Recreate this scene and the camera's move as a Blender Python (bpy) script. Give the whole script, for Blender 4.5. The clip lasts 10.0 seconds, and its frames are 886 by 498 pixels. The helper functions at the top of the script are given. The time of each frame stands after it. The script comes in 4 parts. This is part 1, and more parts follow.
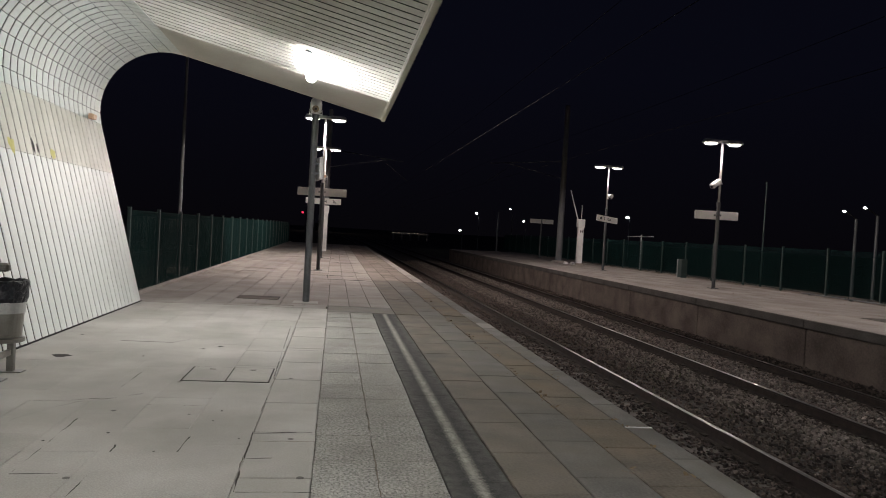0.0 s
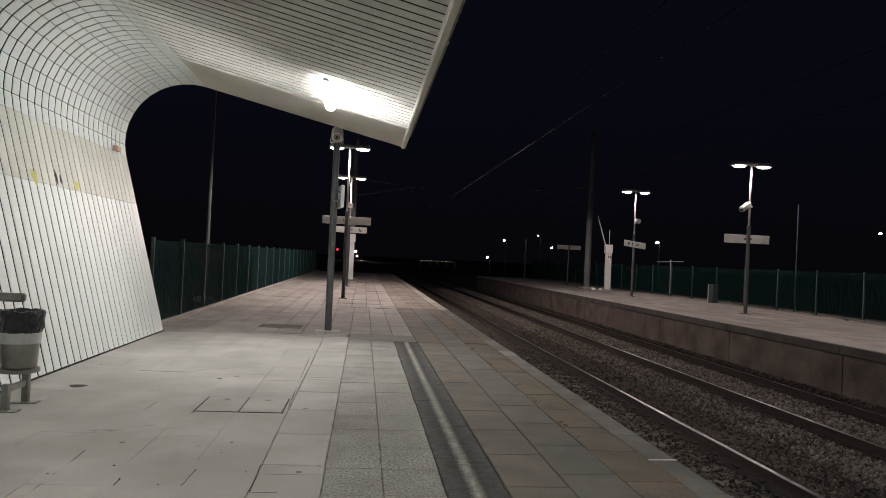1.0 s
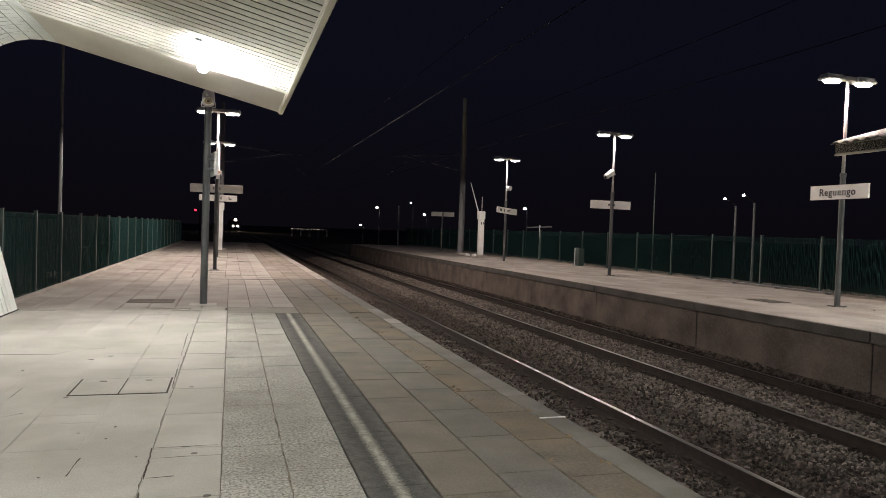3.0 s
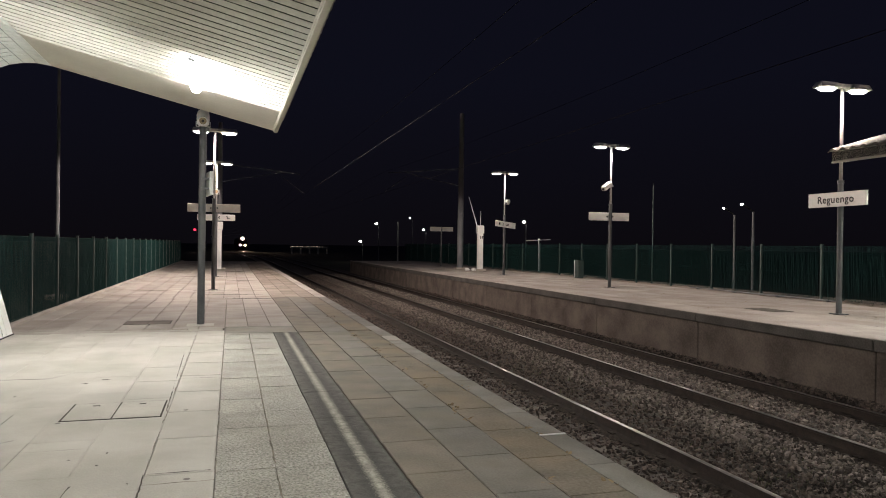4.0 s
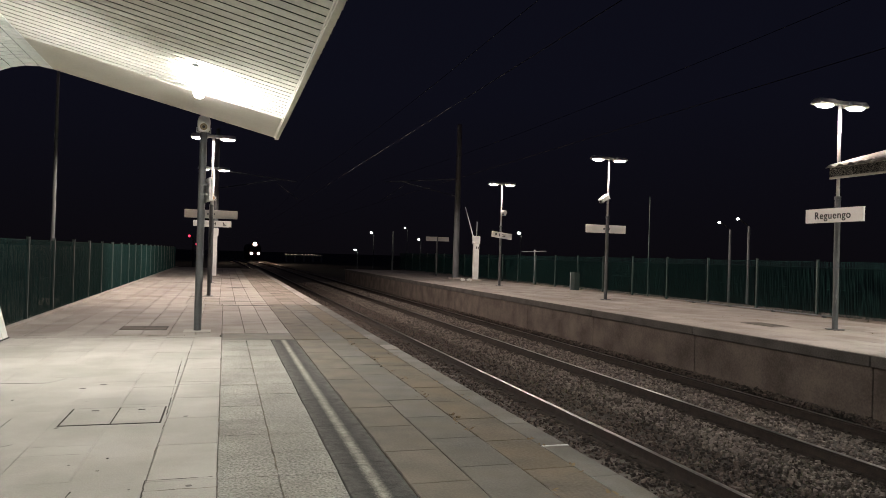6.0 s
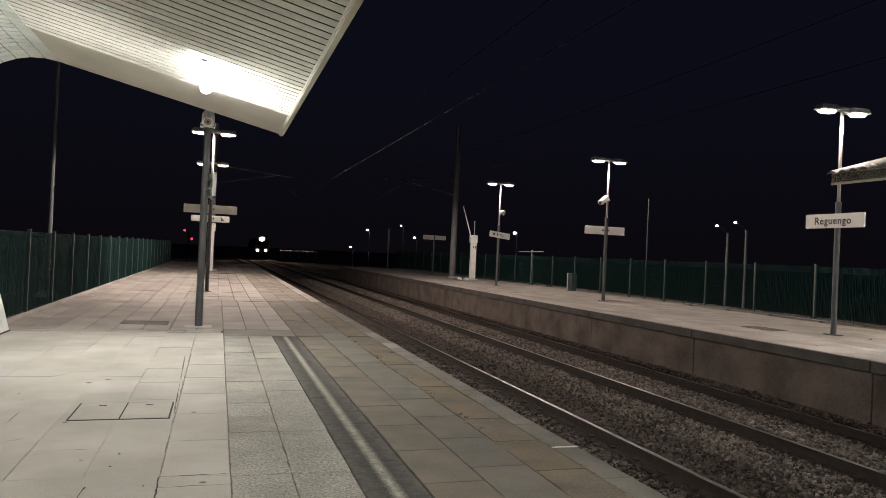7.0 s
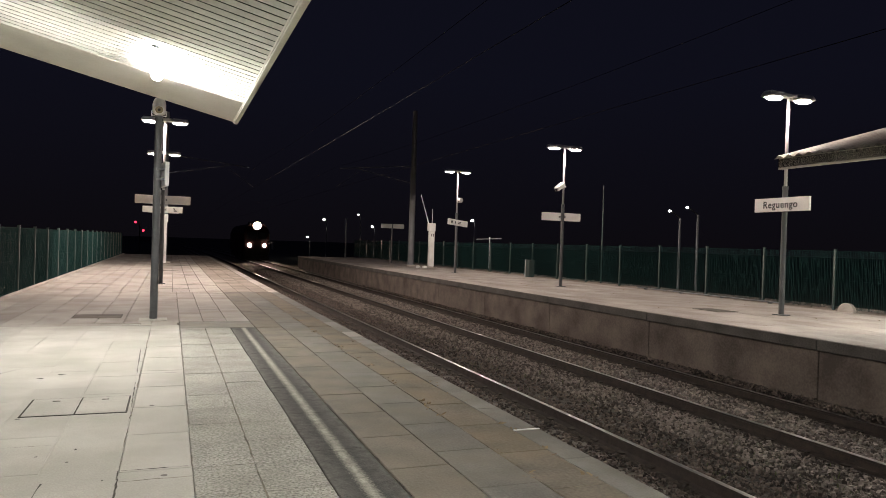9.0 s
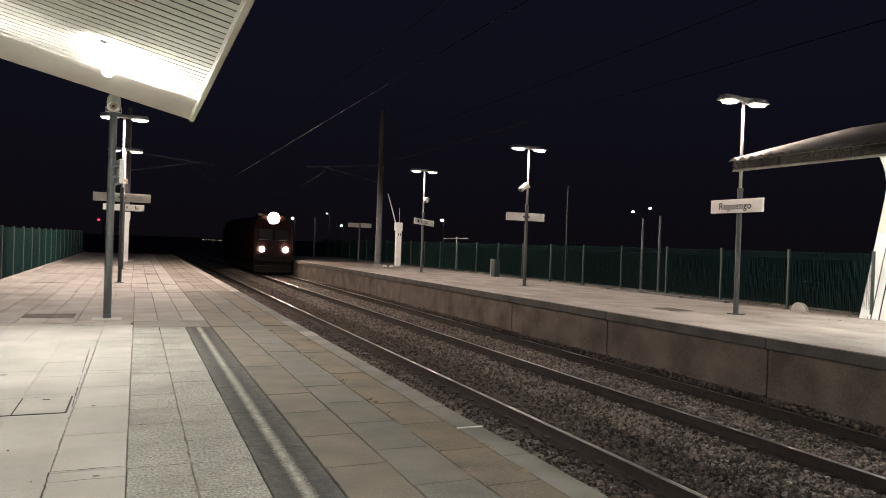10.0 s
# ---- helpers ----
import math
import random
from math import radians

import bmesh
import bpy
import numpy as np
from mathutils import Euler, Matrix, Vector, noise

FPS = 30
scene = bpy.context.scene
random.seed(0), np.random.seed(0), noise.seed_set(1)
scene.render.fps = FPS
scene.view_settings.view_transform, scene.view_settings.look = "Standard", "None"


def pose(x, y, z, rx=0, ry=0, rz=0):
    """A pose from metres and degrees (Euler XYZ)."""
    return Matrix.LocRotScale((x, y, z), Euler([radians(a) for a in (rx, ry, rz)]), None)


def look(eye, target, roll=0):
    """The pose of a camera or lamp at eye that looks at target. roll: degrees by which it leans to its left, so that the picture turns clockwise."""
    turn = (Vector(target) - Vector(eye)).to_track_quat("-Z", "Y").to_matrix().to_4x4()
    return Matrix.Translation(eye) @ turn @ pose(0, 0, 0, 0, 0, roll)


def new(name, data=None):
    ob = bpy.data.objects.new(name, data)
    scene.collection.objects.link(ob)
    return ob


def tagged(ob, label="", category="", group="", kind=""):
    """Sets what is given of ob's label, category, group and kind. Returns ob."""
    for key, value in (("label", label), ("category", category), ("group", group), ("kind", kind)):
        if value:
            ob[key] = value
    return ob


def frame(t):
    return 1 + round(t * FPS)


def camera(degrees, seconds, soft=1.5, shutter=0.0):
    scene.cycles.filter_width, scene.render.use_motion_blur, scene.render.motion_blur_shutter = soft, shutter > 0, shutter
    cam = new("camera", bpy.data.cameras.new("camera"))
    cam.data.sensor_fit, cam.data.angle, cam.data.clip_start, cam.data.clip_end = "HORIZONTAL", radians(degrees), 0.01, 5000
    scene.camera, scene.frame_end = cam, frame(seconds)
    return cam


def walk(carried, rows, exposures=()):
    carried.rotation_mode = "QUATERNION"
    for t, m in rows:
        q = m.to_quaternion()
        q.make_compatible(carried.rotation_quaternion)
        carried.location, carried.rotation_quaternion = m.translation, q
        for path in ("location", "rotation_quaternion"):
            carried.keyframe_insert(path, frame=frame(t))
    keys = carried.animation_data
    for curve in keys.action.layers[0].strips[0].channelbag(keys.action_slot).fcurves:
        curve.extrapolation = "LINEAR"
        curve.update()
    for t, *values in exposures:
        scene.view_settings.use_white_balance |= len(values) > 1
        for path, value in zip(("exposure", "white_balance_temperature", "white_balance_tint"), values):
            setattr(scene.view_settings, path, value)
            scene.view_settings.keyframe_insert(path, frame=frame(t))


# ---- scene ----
cam = camera(63.8, 10.0, soft=0.65, shutter=0.4)
PATH = [
    (0, (0.74, -0.122, 1.532), (1.042, 1.854, 1.486), 3.3),
    (0.5, (0.806, -0.053, 1.549), (1.05, 1.932, 1.536), 3.4),
    (1, (0.883, -0.009, 1.524), (1.102, 1.978, 1.551), 2.7),
    (1.5, (0.872, 0.003, 1.514), (1.162, 1.981, 1.568), 1.6),
    (2, (0.782, 0.088, 1.526), (1.227, 2.037, 1.573), 0.7),
    (2.5, (0.684, 0.083, 1.526), (1.234, 2.005, 1.503), 1.3),
    (2.7, (0.687, 0.033, 1.532), (1.255, 1.949, 1.481), 2.1),
    (3.8, (0.751, 0.111, 1.539), (1.337, 2.023, 1.513), 0.8),
    (4, (0.762, 0.102, 1.544), (1.334, 2.018, 1.535), 0.8),
    (4.5, (0.787, 0.097, 1.54), (1.343, 2.018, 1.548), 0.6),
    (5, (0.783, 0.1, 1.531), (1.346, 2.019, 1.549), 0.7),
    (5.5, (0.757, 0.1, 1.54), (1.33, 2.016, 1.56), 1.5),
    (5.7, (0.723, 0.131, 1.531), (1.308, 2.044, 1.55), 1.4),
    (6.8, (0.573, 0.134, 1.54), (1.161, 2.046, 1.561), 2.7),
    (7, (0.533, 0.175, 1.539), (1.134, 2.082, 1.555), 2.6),
    (7.5, (0.482, 0.168, 1.532), (1.113, 2.066, 1.534), 2.1),
    (8, (0.461, 0.177, 1.528), (1.134, 2.06, 1.507), 2.4),
    (8.5, (0.455, 0.164, 1.529), (1.167, 2.033, 1.503), 2.4),
    (9, (0.507, 0.17, 1.524), (1.221, 2.038, 1.512), 1.8),
    (9.5, (0.624, 0.093, 1.521), (1.378, 1.946, 1.503), 2.3),
    (10, (0.699, 0.048, 1.533), (1.489, 1.885, 1.522), 2.0),
]
EXPOSURES = [(0.0, -0.52, 6150, 12), (1.2, -0.52, 6150, 12), (2.5, -0.1, 6350, 10), (4.0, 0.26, 6450, 10), (5.7, 0.24, 6500, 10), (7.0, 0.06, 6500, 10), (7.5, 0.10, 6500, 10), (8.0, 0.33, 6500, 10), (9.0, 0.36, 6500, 10), (10.0, 0.40, 6500, 10)]
walk(cam, [(t, look(eye, target, roll)) for t, eye, target, roll in PATH], EXPOSURES)

# ---- world, lights, exposure ----
FZ = 0.135            # top of the opposite platform
EDGE, FAR_EDGE = 3.45, 10.72
RAIL_Z = -0.90
TRACKS = (5.14, 9.34)  # track axes on the straight
HALF = 0.87            # half the gauge, rail middle to rail middle
END_Y = 13.2          # end of the near canopy

world = bpy.data.worlds.new("night_sky")
scene.world = world
world.use_nodes = True
wn = world.node_tree.nodes
wl = world.node_tree.links
wn["Background"].inputs["Strength"].default_value = 1.0
coord = wn.new("ShaderNodeTexCoord")
height = wn.new("ShaderNodeSeparateXYZ")
ramp = wn.new("ShaderNodeValToRGB")
ramp.color_ramp.elements[0].color = (0.0030, 0.0025, 0.0036, 1)
ramp.color_ramp.elements[1].color = (0.0038, 0.0042, 0.0098, 1)
middle = ramp.color_ramp.elements.new(0.22)
middle.color = (0.0035, 0.0036, 0.0075, 1)
wl.new(coord.outputs["Generated"], height.inputs[0])
wl.new(height.outputs["Z"], ramp.inputs["Fac"])
wl.new(ramp.outputs["Color"], wn["Background"].inputs["Color"])

POLE_LIGHT = 1050.0
TUBE_GLOW = 178.0     # glow of the canopy battens, which light the platform themselves
POLE_COLOUR = (1.0, 0.84, 0.74)


def spot_lamp(name, at, watts, colour, angle=179, size=0.12):
    data = bpy.data.lights.new(name, "SPOT")
    data.energy, data.color, data.shadow_soft_size = watts, colour, size
    data.spot_size, data.spot_blend = radians(angle), 0.15
    ob = new(name, data)
    ob.location = at
    return ob


CANOPY_LAMPS = [(0.26, 10.35), (0.26, 1.2), (0.26, -7.95)]
FAR_CANOPY_LAMPS = [(13.85, 8.2), (13.85, 0.5)]
POLE_TOP = 5.2
NEAR_POLES = [(0.23, 24.6), (0.12, 34.2)]
FAR_POLES = [(13.80, 12.8), (13.80, 22.85), (13.75, 33.05)]
for poles, watts in ((NEAR_POLES, POLE_LIGHT * 1.9), (FAR_POLES, POLE_LIGHT * 0.64)):
    for px, py in poles:
        for side in (-0.44, 0.44):
            spot_lamp("pole_light", (px + side, py, POLE_TOP - 0.10), watts, POLE_COLOUR)

# ---- materials ----


def material(name, rough=0.7, metal=0.0):
    m = bpy.data.materials.new(name)
    m.use_nodes = True
    b = m.node_tree.nodes["Principled BSDF"]
    b.inputs["Roughness"].default_value = rough
    b.inputs["Metallic"].default_value = metal
    return m, m.node_tree.nodes, m.node_tree.links, b


def surface(name, dark, light, scale=6.0, rough=0.7, metal=0.0, fine=60.0, bump=0.15, random_mix=0.0, island=False, depth=0.01, spots=0.0, gloss=0.5, grain=0.45, dust=None, pits=None):
    """Colour between dark and light by noise at two scales, with fine relief; random_mix varies piece by piece."""
    m, n, l, b = material(name, rough, metal)
    tc = n.new("ShaderNodeTexCoord")
    if random_mix:
        geo = n.new("ShaderNodeNewGeometry")
        pos = geo.outputs["Position"]
    else:
        pos = tc.outputs["Object"]
    big = n.new("ShaderNodeTexNoise")
    big.inputs["Scale"].default_value, big.inputs["Detail"].default_value = scale, 6
    small = n.new("ShaderNodeTexNoise")
    small.inputs["Scale"].default_value, small.inputs["Detail"].default_value = fine, 4
    l.new(pos, big.inputs["Vector"])
    l.new(pos, small.inputs["Vector"])
    mix = n.new("ShaderNodeMix")
    mix.data_type = "FLOAT"
    mix.inputs["Factor"].default_value = grain
    l.new(big.outputs["Fac"], mix.inputs["A"])
    l.new(small.outputs["Fac"], mix.inputs["B"])
    value = mix.outputs["Result"]
    if random_mix:
        if island:
            rnd = n.new("ShaderNodeNewGeometry").outputs["Random Per Island"]
        else:
            rnd = n.new("ShaderNodeObjectInfo").outputs["Random"]
        ma = n.new("ShaderNodeMath")
        ma.operation = "MULTIPLY_ADD"
        ma.inputs[1].default_value = random_mix
        l.new(rnd, ma.inputs[0])
        l.new(value, ma.inputs[2])
        sub = n.new("ShaderNodeMath")
        sub.operation = "SUBTRACT"
        sub.inputs[1].default_value = random_mix / 2
        l.new(ma.outputs[0], sub.inputs[0])
        value = sub.outputs[0]
    cr = n.new("ShaderNodeValToRGB")
    cr.color_ramp.elements[0].position, cr.color_ramp.elements[1].position = 0.36, 0.64
    cr.color_ramp.elements[0].color = (*dark, 1)
    cr.color_ramp.elements[1].color = (*light, 1)
    l.new(value, cr.inputs["Fac"])
    colour = cr.outputs["Color"]
    if dust:
        tint, amount, dust_scale = dust
        film = n.new("ShaderNodeTexNoise")
        film.inputs["Scale"].default_value, film.inputs["Detail"].default_value = dust_scale, 9
        film.inputs["Roughness"].default_value = 0.62
        l.new(pos, film.inputs["Vector"])
        cover_map = n.new("ShaderNodeMapRange")
        cover_map.inputs["From Min"].default_value, cover_map.inputs["From Max"].default_value = 0.42, 0.66
        cover_map.inputs["To Max"].default_value = amount
        l.new(film.outputs["Fac"], cover_map.inputs["Value"])
        dm = n.new("ShaderNodeMix")
        dm.data_type = "RGBA"
        l.new(cover_map.outputs["Result"], dm.inputs["Factor"])
        l.new(colour, dm.inputs["A"])
        dm.inputs["B"].default_value = (*tint, 1)
        colour = dm.outputs["Result"]
    if pits:
        size, deep = pits
        grit = n.new("ShaderNodeTexNoise")
        grit.inputs["Scale"].default_value, grit.inputs["Detail"].default_value = size, 3
        l.new(pos, grit.inputs["Vector"])
        where = n.new("ShaderNodeMapRange")
        where.inputs["From Min"].default_value, where.inputs["From Max"].default_value = 0.54, 0.60
        where.inputs["To Max"].default_value = deep
        l.new(grit.outputs["Fac"], where.inputs["Value"])
        pm = n.new("ShaderNodeMix")
        pm.data_type = "RGBA"
        l.new(where.outputs["Result"], pm.inputs["Factor"])
        l.new(colour, pm.inputs["A"])
        pm.inputs["B"].default_value = (0.09, 0.085, 0.075, 1)
        colour = pm.outputs["Result"]
    if spots:
        vor = n.new("ShaderNodeTexVoronoi")
        vor.inputs["Scale"].default_value = 2.2
        l.new(pos, vor.inputs["Vector"])
        less = n.new("ShaderNodeMath")
        less.operation = "LESS_THAN"
        less.inputs[1].default_value = 0.05
        l.new(vor.outputs["Distance"], less.inputs[0])
        mul = n.new("ShaderNodeMath")
        mul.operation = "MULTIPLY"
        mul.inputs[1].default_value = spots
        l.new(less.outputs[0], mul.inputs[0])
        mc = n.new("ShaderNodeMix")
        mc.data_type = "RGBA"
        l.new(mul.outputs[0], mc.inputs["Factor"])
        l.new(colour, mc.inputs["A"])
        mc.inputs["B"].default_value = (0.05, 0.045, 0.04, 1)
        colour = mc.outputs["Result"]
    l.new(colour, b.inputs["Base Color"])
    b.inputs["Specular IOR Level"].default_value = gloss
    if bump:
        bp = n.new("ShaderNodeBump")
        bp.inputs["Strength"].default_value, bp.inputs["Distance"].default_value = bump, depth
        l.new(small.outputs["Fac"], bp.inputs["Height"])
        l.new(bp.outputs["Normal"], b.inputs["Normal"])
    return m


def glow(name, colour, strength):
    m, n, l, b = material(name)
    b.inputs["Base Color"].default_value = (0.8, 0.8, 0.8, 1)
    b.inputs["Emission Color"].default_value = (*colour, 1)
    b.inputs["Emission Strength"].default_value = strength
    return m


M = {}
M["concrete"] = surface("pale_concrete_slab", (0.38, 0.365, 0.33), (0.58, 0.56, 0.52), 1.1, 0.88, fine=90, bump=0.3, random_mix=0.06, spots=0.7, grain=0.5, dust=((0.30, 0.285, 0.235), 0.5, 0.7))
M["concrete_rest"] = surface("more_pale_concrete_slab", (0.38, 0.365, 0.33), (0.58, 0.56, 0.52), 1.1, 0.88, fine=90, bump=0.3, random_mix=0.06, spots=0.7, grain=0.5, island=True, dust=((0.30, 0.285, 0.235), 0.5, 0.7))
M["worn"] = surface("worn_pebbled_slab", (0.25, 0.243, 0.216), (0.60, 0.585, 0.535), 1.4, 0.85, fine=46, bump=1.0, depth=0.016, random_mix=0.05, grain=0.66, dust=((0.22, 0.21, 0.17), 0.6, 0.9), pits=(62, 0.62))
M["worn_rest"] = surface("more_worn_pebbled_slab", (0.25, 0.243, 0.216), (0.60, 0.585, 0.535), 1.4, 0.85, fine=46, bump=1.0, depth=0.016, random_mix=0.05, grain=0.66, island=True, dust=((0.22, 0.21, 0.17), 0.6, 0.9), pits=(62, 0.62))
M["brown"] = surface("brown_paving_slab", (0.105, 0.093, 0.077), (0.225, 0.200, 0.164), 2.6, 0.8, fine=55, bump=0.25, random_mix=0.1, dust=((0.19, 0.16, 0.115), 0.7, 1.1))
M["brown_rest"] = surface("more_brown_paving_slab", (0.105, 0.093, 0.077), (0.225, 0.200, 0.164), 2.6, 0.8, fine=55, bump=0.25, random_mix=0.1, island=True, dust=((0.19, 0.16, 0.115), 0.7, 1.1))
M["bluegrey"] = surface("grey_paving_slab", (0.12, 0.113, 0.099), (0.225, 0.217, 0.195), 2.6, 0.8, fine=55, bump=0.25, random_mix=0.12, dust=((0.185, 0.165, 0.125), 0.75, 1.0))
M["bluegrey_rest"] = surface("more_grey_paving_slab", (0.12, 0.113, 0.099), (0.225, 0.217, 0.195), 2.6, 0.8, fine=55, bump=0.25, random_mix=0.12, island=True, dust=((0.185, 0.165, 0.125), 0.75, 1.0))
M["coping"] = surface("coping_stone", (0.15, 0.145, 0.13), (0.29, 0.285, 0.26), 2.0, 0.85, fine=80, bump=0.25, random_mix=0.2, dust=((0.17, 0.145, 0.10), 0.5, 1.6))
M["concrete_far"] = surface("pale_concrete_paving", (0.29, 0.262, 0.235), (0.46, 0.43, 0.395), 1.3, 0.85, fine=40, bump=0.25, random_mix=0.16, island=True, dust=((0.23, 0.185, 0.135), 0.38, 0.55))
M["brown_far"] = surface("brown_paving", (0.19, 0.158, 0.128), (0.32, 0.275, 0.232), 1.2, 0.8, fine=50, bump=0.2, random_mix=0.25, island=True)
M["pale_piece"] = surface("pale_paving_slab", (0.29, 0.262, 0.235), (0.46, 0.43, 0.395), 1.3, 0.85, fine=40, bump=0.25, random_mix=0.16, dust=((0.23, 0.185, 0.135), 0.38, 0.55))
M["brown_piece"] = surface("brown_edge_slab", (0.19, 0.158, 0.128), (0.32, 0.275, 0.232), 1.2, 0.8, fine=50, bump=0.2, random_mix=0.25)
M["ochre"] = surface("ochre_stained_slab", (0.098, 0.082, 0.062), (0.215, 0.182, 0.138), 2.6, 0.8, fine=40, bump=0.4, random_mix=0.1, dust=((0.22, 0.17, 0.10), 0.65, 0.9))
M["ochre_rest"] = surface("more_ochre_stained_slab", (0.098, 0.082, 0.062), (0.215, 0.182, 0.138), 2.6, 0.8, fine=40, bump=0.4, random_mix=0.1, island=True, dust=((0.22, 0.17, 0.10), 0.65, 0.9))
M["joint_grime"] = surface("sandy_joint_grime", (0.075, 0.068, 0.055), (0.26, 0.235, 0.185), 7.0, 0.95, fine=30, bump=0.3, grain=0.35)
M["joint"] = surface("dirty_joint_mortar", (0.05, 0.046, 0.039), (0.17, 0.155, 0.13), 5.0, 0.95, fine=60, bump=0.4)
M["dirt"] = surface("dark_dirt", (0.02, 0.018, 0.016), (0.07, 0.06, 0.05), 5.0, 0.95, fine=50)
M["platform_face"] = surface("stained_concrete_wall", (0.072, 0.056, 0.048), (0.185, 0.148, 0.125), 1.3, 0.9, fine=26, bump=0.4, grain=0.3)
M["platform_cap"] = surface("dark_coping_concrete", (0.05, 0.045, 0.04), (0.12, 0.11, 0.10), 1.5, 0.9, fine=40)
M["ballast"] = surface("ballast_stone", (0.075, 0.061, 0.053), (0.31, 0.262, 0.23), 1.6, 0.9, fine=30, bump=0.3, random_mix=0.5, island=True)
M["ballast_dark"] = surface("sooty_ballast_stone", (0.046, 0.036, 0.031), (0.18, 0.142, 0.121), 1.6, 0.9, fine=30, bump=0.3, random_mix=0.5, island=True)
M["ballast_bed"] = surface("ballast_bed", (0.043, 0.036, 0.032), (0.165, 0.143, 0.123), 9.0, 0.95, fine=38, bump=0.9, depth=0.05)
M["rust_shade_bed"] = surface("rust_and_shade_ballast", (0.028, 0.020, 0.016), (0.075, 0.054, 0.042), 14.0, 0.95, fine=42, bump=0.9, depth=0.04)
M["sleeper"] = surface("concrete_sleeper", (0.10, 0.085, 0.074), (0.20, 0.175, 0.152), 4, 0.9, random_mix=0.3)
M["rail_side"] = surface("rusty_rail", (0.015, 0.010, 0.008), (0.042, 0.028, 0.021), 8, 0.85, fine=60)
M["rail_top"] = surface("polished_rail_head", (0.33, 0.305, 0.28), (0.48, 0.455, 0.43), 20, 0.28, 1.0, fine=80, bump=0.0)
M["panel_white"] = surface("white_enamelled_panel", (0.77, 0.795, 0.765), (0.85, 0.875, 0.845), 0.8, 0.5, fine=25, bump=0.03, random_mix=0.15, gloss=0.4)
M["panel_cream"] = surface("dusty_cream_panel", (0.62, 0.615, 0.54), (0.75, 0.745, 0.67), 1.2, 0.5, fine=25, bump=0.03, random_mix=0.2, gloss=0.1)
M["panel_grey"] = surface("pale_grey_green_panel", (0.74, 0.775, 0.74), (0.83, 0.86, 0.825), 1.0, 0.5, fine=25, bump=0.03, random_mix=0.15, gloss=0.1)
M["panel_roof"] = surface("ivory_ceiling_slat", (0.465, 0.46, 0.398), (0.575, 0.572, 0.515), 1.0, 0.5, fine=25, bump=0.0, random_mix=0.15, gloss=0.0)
M["trim"] = surface("ivory_metal_trim", (0.58, 0.56, 0.48), (0.70, 0.68, 0.60), 1.0, 0.5, fine=30, bump=0.03)
# shell and baseboard; on panel edges and grooves it paints the gap shade
M["dark_gap"] = surface("dark_backing_and_gap_shade", (0.008, 0.008, 0.008), (0.02, 0.019, 0.017), 4, 0.9)
M["sheet"] = surface("grey_corrugated_sheet", (0.27, 0.255, 0.225), (0.44, 0.42, 0.38), 1.5, 0.6, fine=30, bump=0.1)
M["pole_grey"] = surface("grey_painted_steel", (0.07, 0.075, 0.08), (0.115, 0.12, 0.125), 3, 0.45, 0.2, fine=50, bump=0.05)
M["pole_pale"] = surface("galvanised_and_lamplit_steel", (0.42, 0.42, 0.42), (0.58, 0.58, 0.57), 4, 0.5, 0.3, fine=60, bump=0.05)
M["white"] = surface("white_painted_metal", (0.66, 0.66, 0.64), (0.80, 0.80, 0.78), 3, 0.4, fine=40, bump=0.03)
M["sign_grey"] = surface("grey_and_shaded_sign", (0.42, 0.41, 0.39), (0.55, 0.54, 0.51), 2, 0.5, fine=40, bump=0.03)
M["sign_face"] = surface("white_sign_face", (0.80, 0.79, 0.76), (0.88, 0.87, 0.84), 2, 0.4, fine=40, bump=0.02)
M["black"] = surface("black_paint", (0.012, 0.012, 0.013), (0.03, 0.03, 0.032), 5, 0.5)
M["mast"] = surface("weathered_mast_steel", (0.12, 0.125, 0.135), (0.19, 0.195, 0.205), 2, 0.6, 0.1, fine=40, bump=0.05)
M["wire"] = surface("drawn_copper_wire", (0.02, 0.017, 0.015), (0.035, 0.029, 0.025), 20, 0.55, 1.0, fine=80, bump=0.0)
M["fence"] = surface("green_coated_wire", (0.0065, 0.025, 0.024), (0.011, 0.039, 0.037), 3, 0.85, fine=40, bump=0.02, gloss=0.1)
M["fence_post"] = surface("green_fence_post", (0.023, 0.040, 0.038), (0.040, 0.060, 0.056), 3, 0.45, fine=40, bump=0.03)
M["steel"] = surface("brushed_stainless_steel", (0.20, 0.19, 0.175), (0.36, 0.35, 0.33), 6, 0.3, 1.0, fine=120, bump=0.05)
M["bag"] = surface("black_plastic_bag", (0.005, 0.006, 0.010), (0.014, 0.016, 0.024), 9, 0.28, fine=24, bump=0.9, depth=0.03)
M["tan"] = surface("tan_plastic", (0.50, 0.34, 0.20), (0.62, 0.44, 0.28), 8, 0.5)
M["grille_tan"] = surface("tan_wire_grille", (0.20, 0.15, 0.09), (0.36, 0.29, 0.19), 60, 0.6, fine=160, bump=0.5)
M["glass"] = surface("dark_cab_glass", (0.004, 0.004, 0.005), (0.008, 0.008, 0.010), 2, 0.4, gloss=0.1)
M["loco"] = surface("dark_red_loco_paint", (0.010, 0.0035, 0.0035), (0.020, 0.007, 0.006), 2, 0.6, fine=30, bump=0.03, gloss=0.1)
M["loco_dark"] = surface("dark_underframe", (0.008, 0.007, 0.006), (0.02, 0.018, 0.016), 4, 0.8, gloss=0.1)
M["ground"] = surface("dark_field", (0.02, 0.022, 0.014), (0.05, 0.048, 0.032), 0.4, 0.95, fine=6, bump=0.6, depth=0.05)
M["lamp_disc"] = glow("lamp_diffuser", (1.0, 0.90, 0.80), 16.0)
M["tube"] = glow("fluorescent_diffuser", (1.0, 0.97, 0.91), TUBE_GLOW)
M["head_top"] = glow("upper_headlight_glass", (1.0, 0.72, 0.50), 320.0)
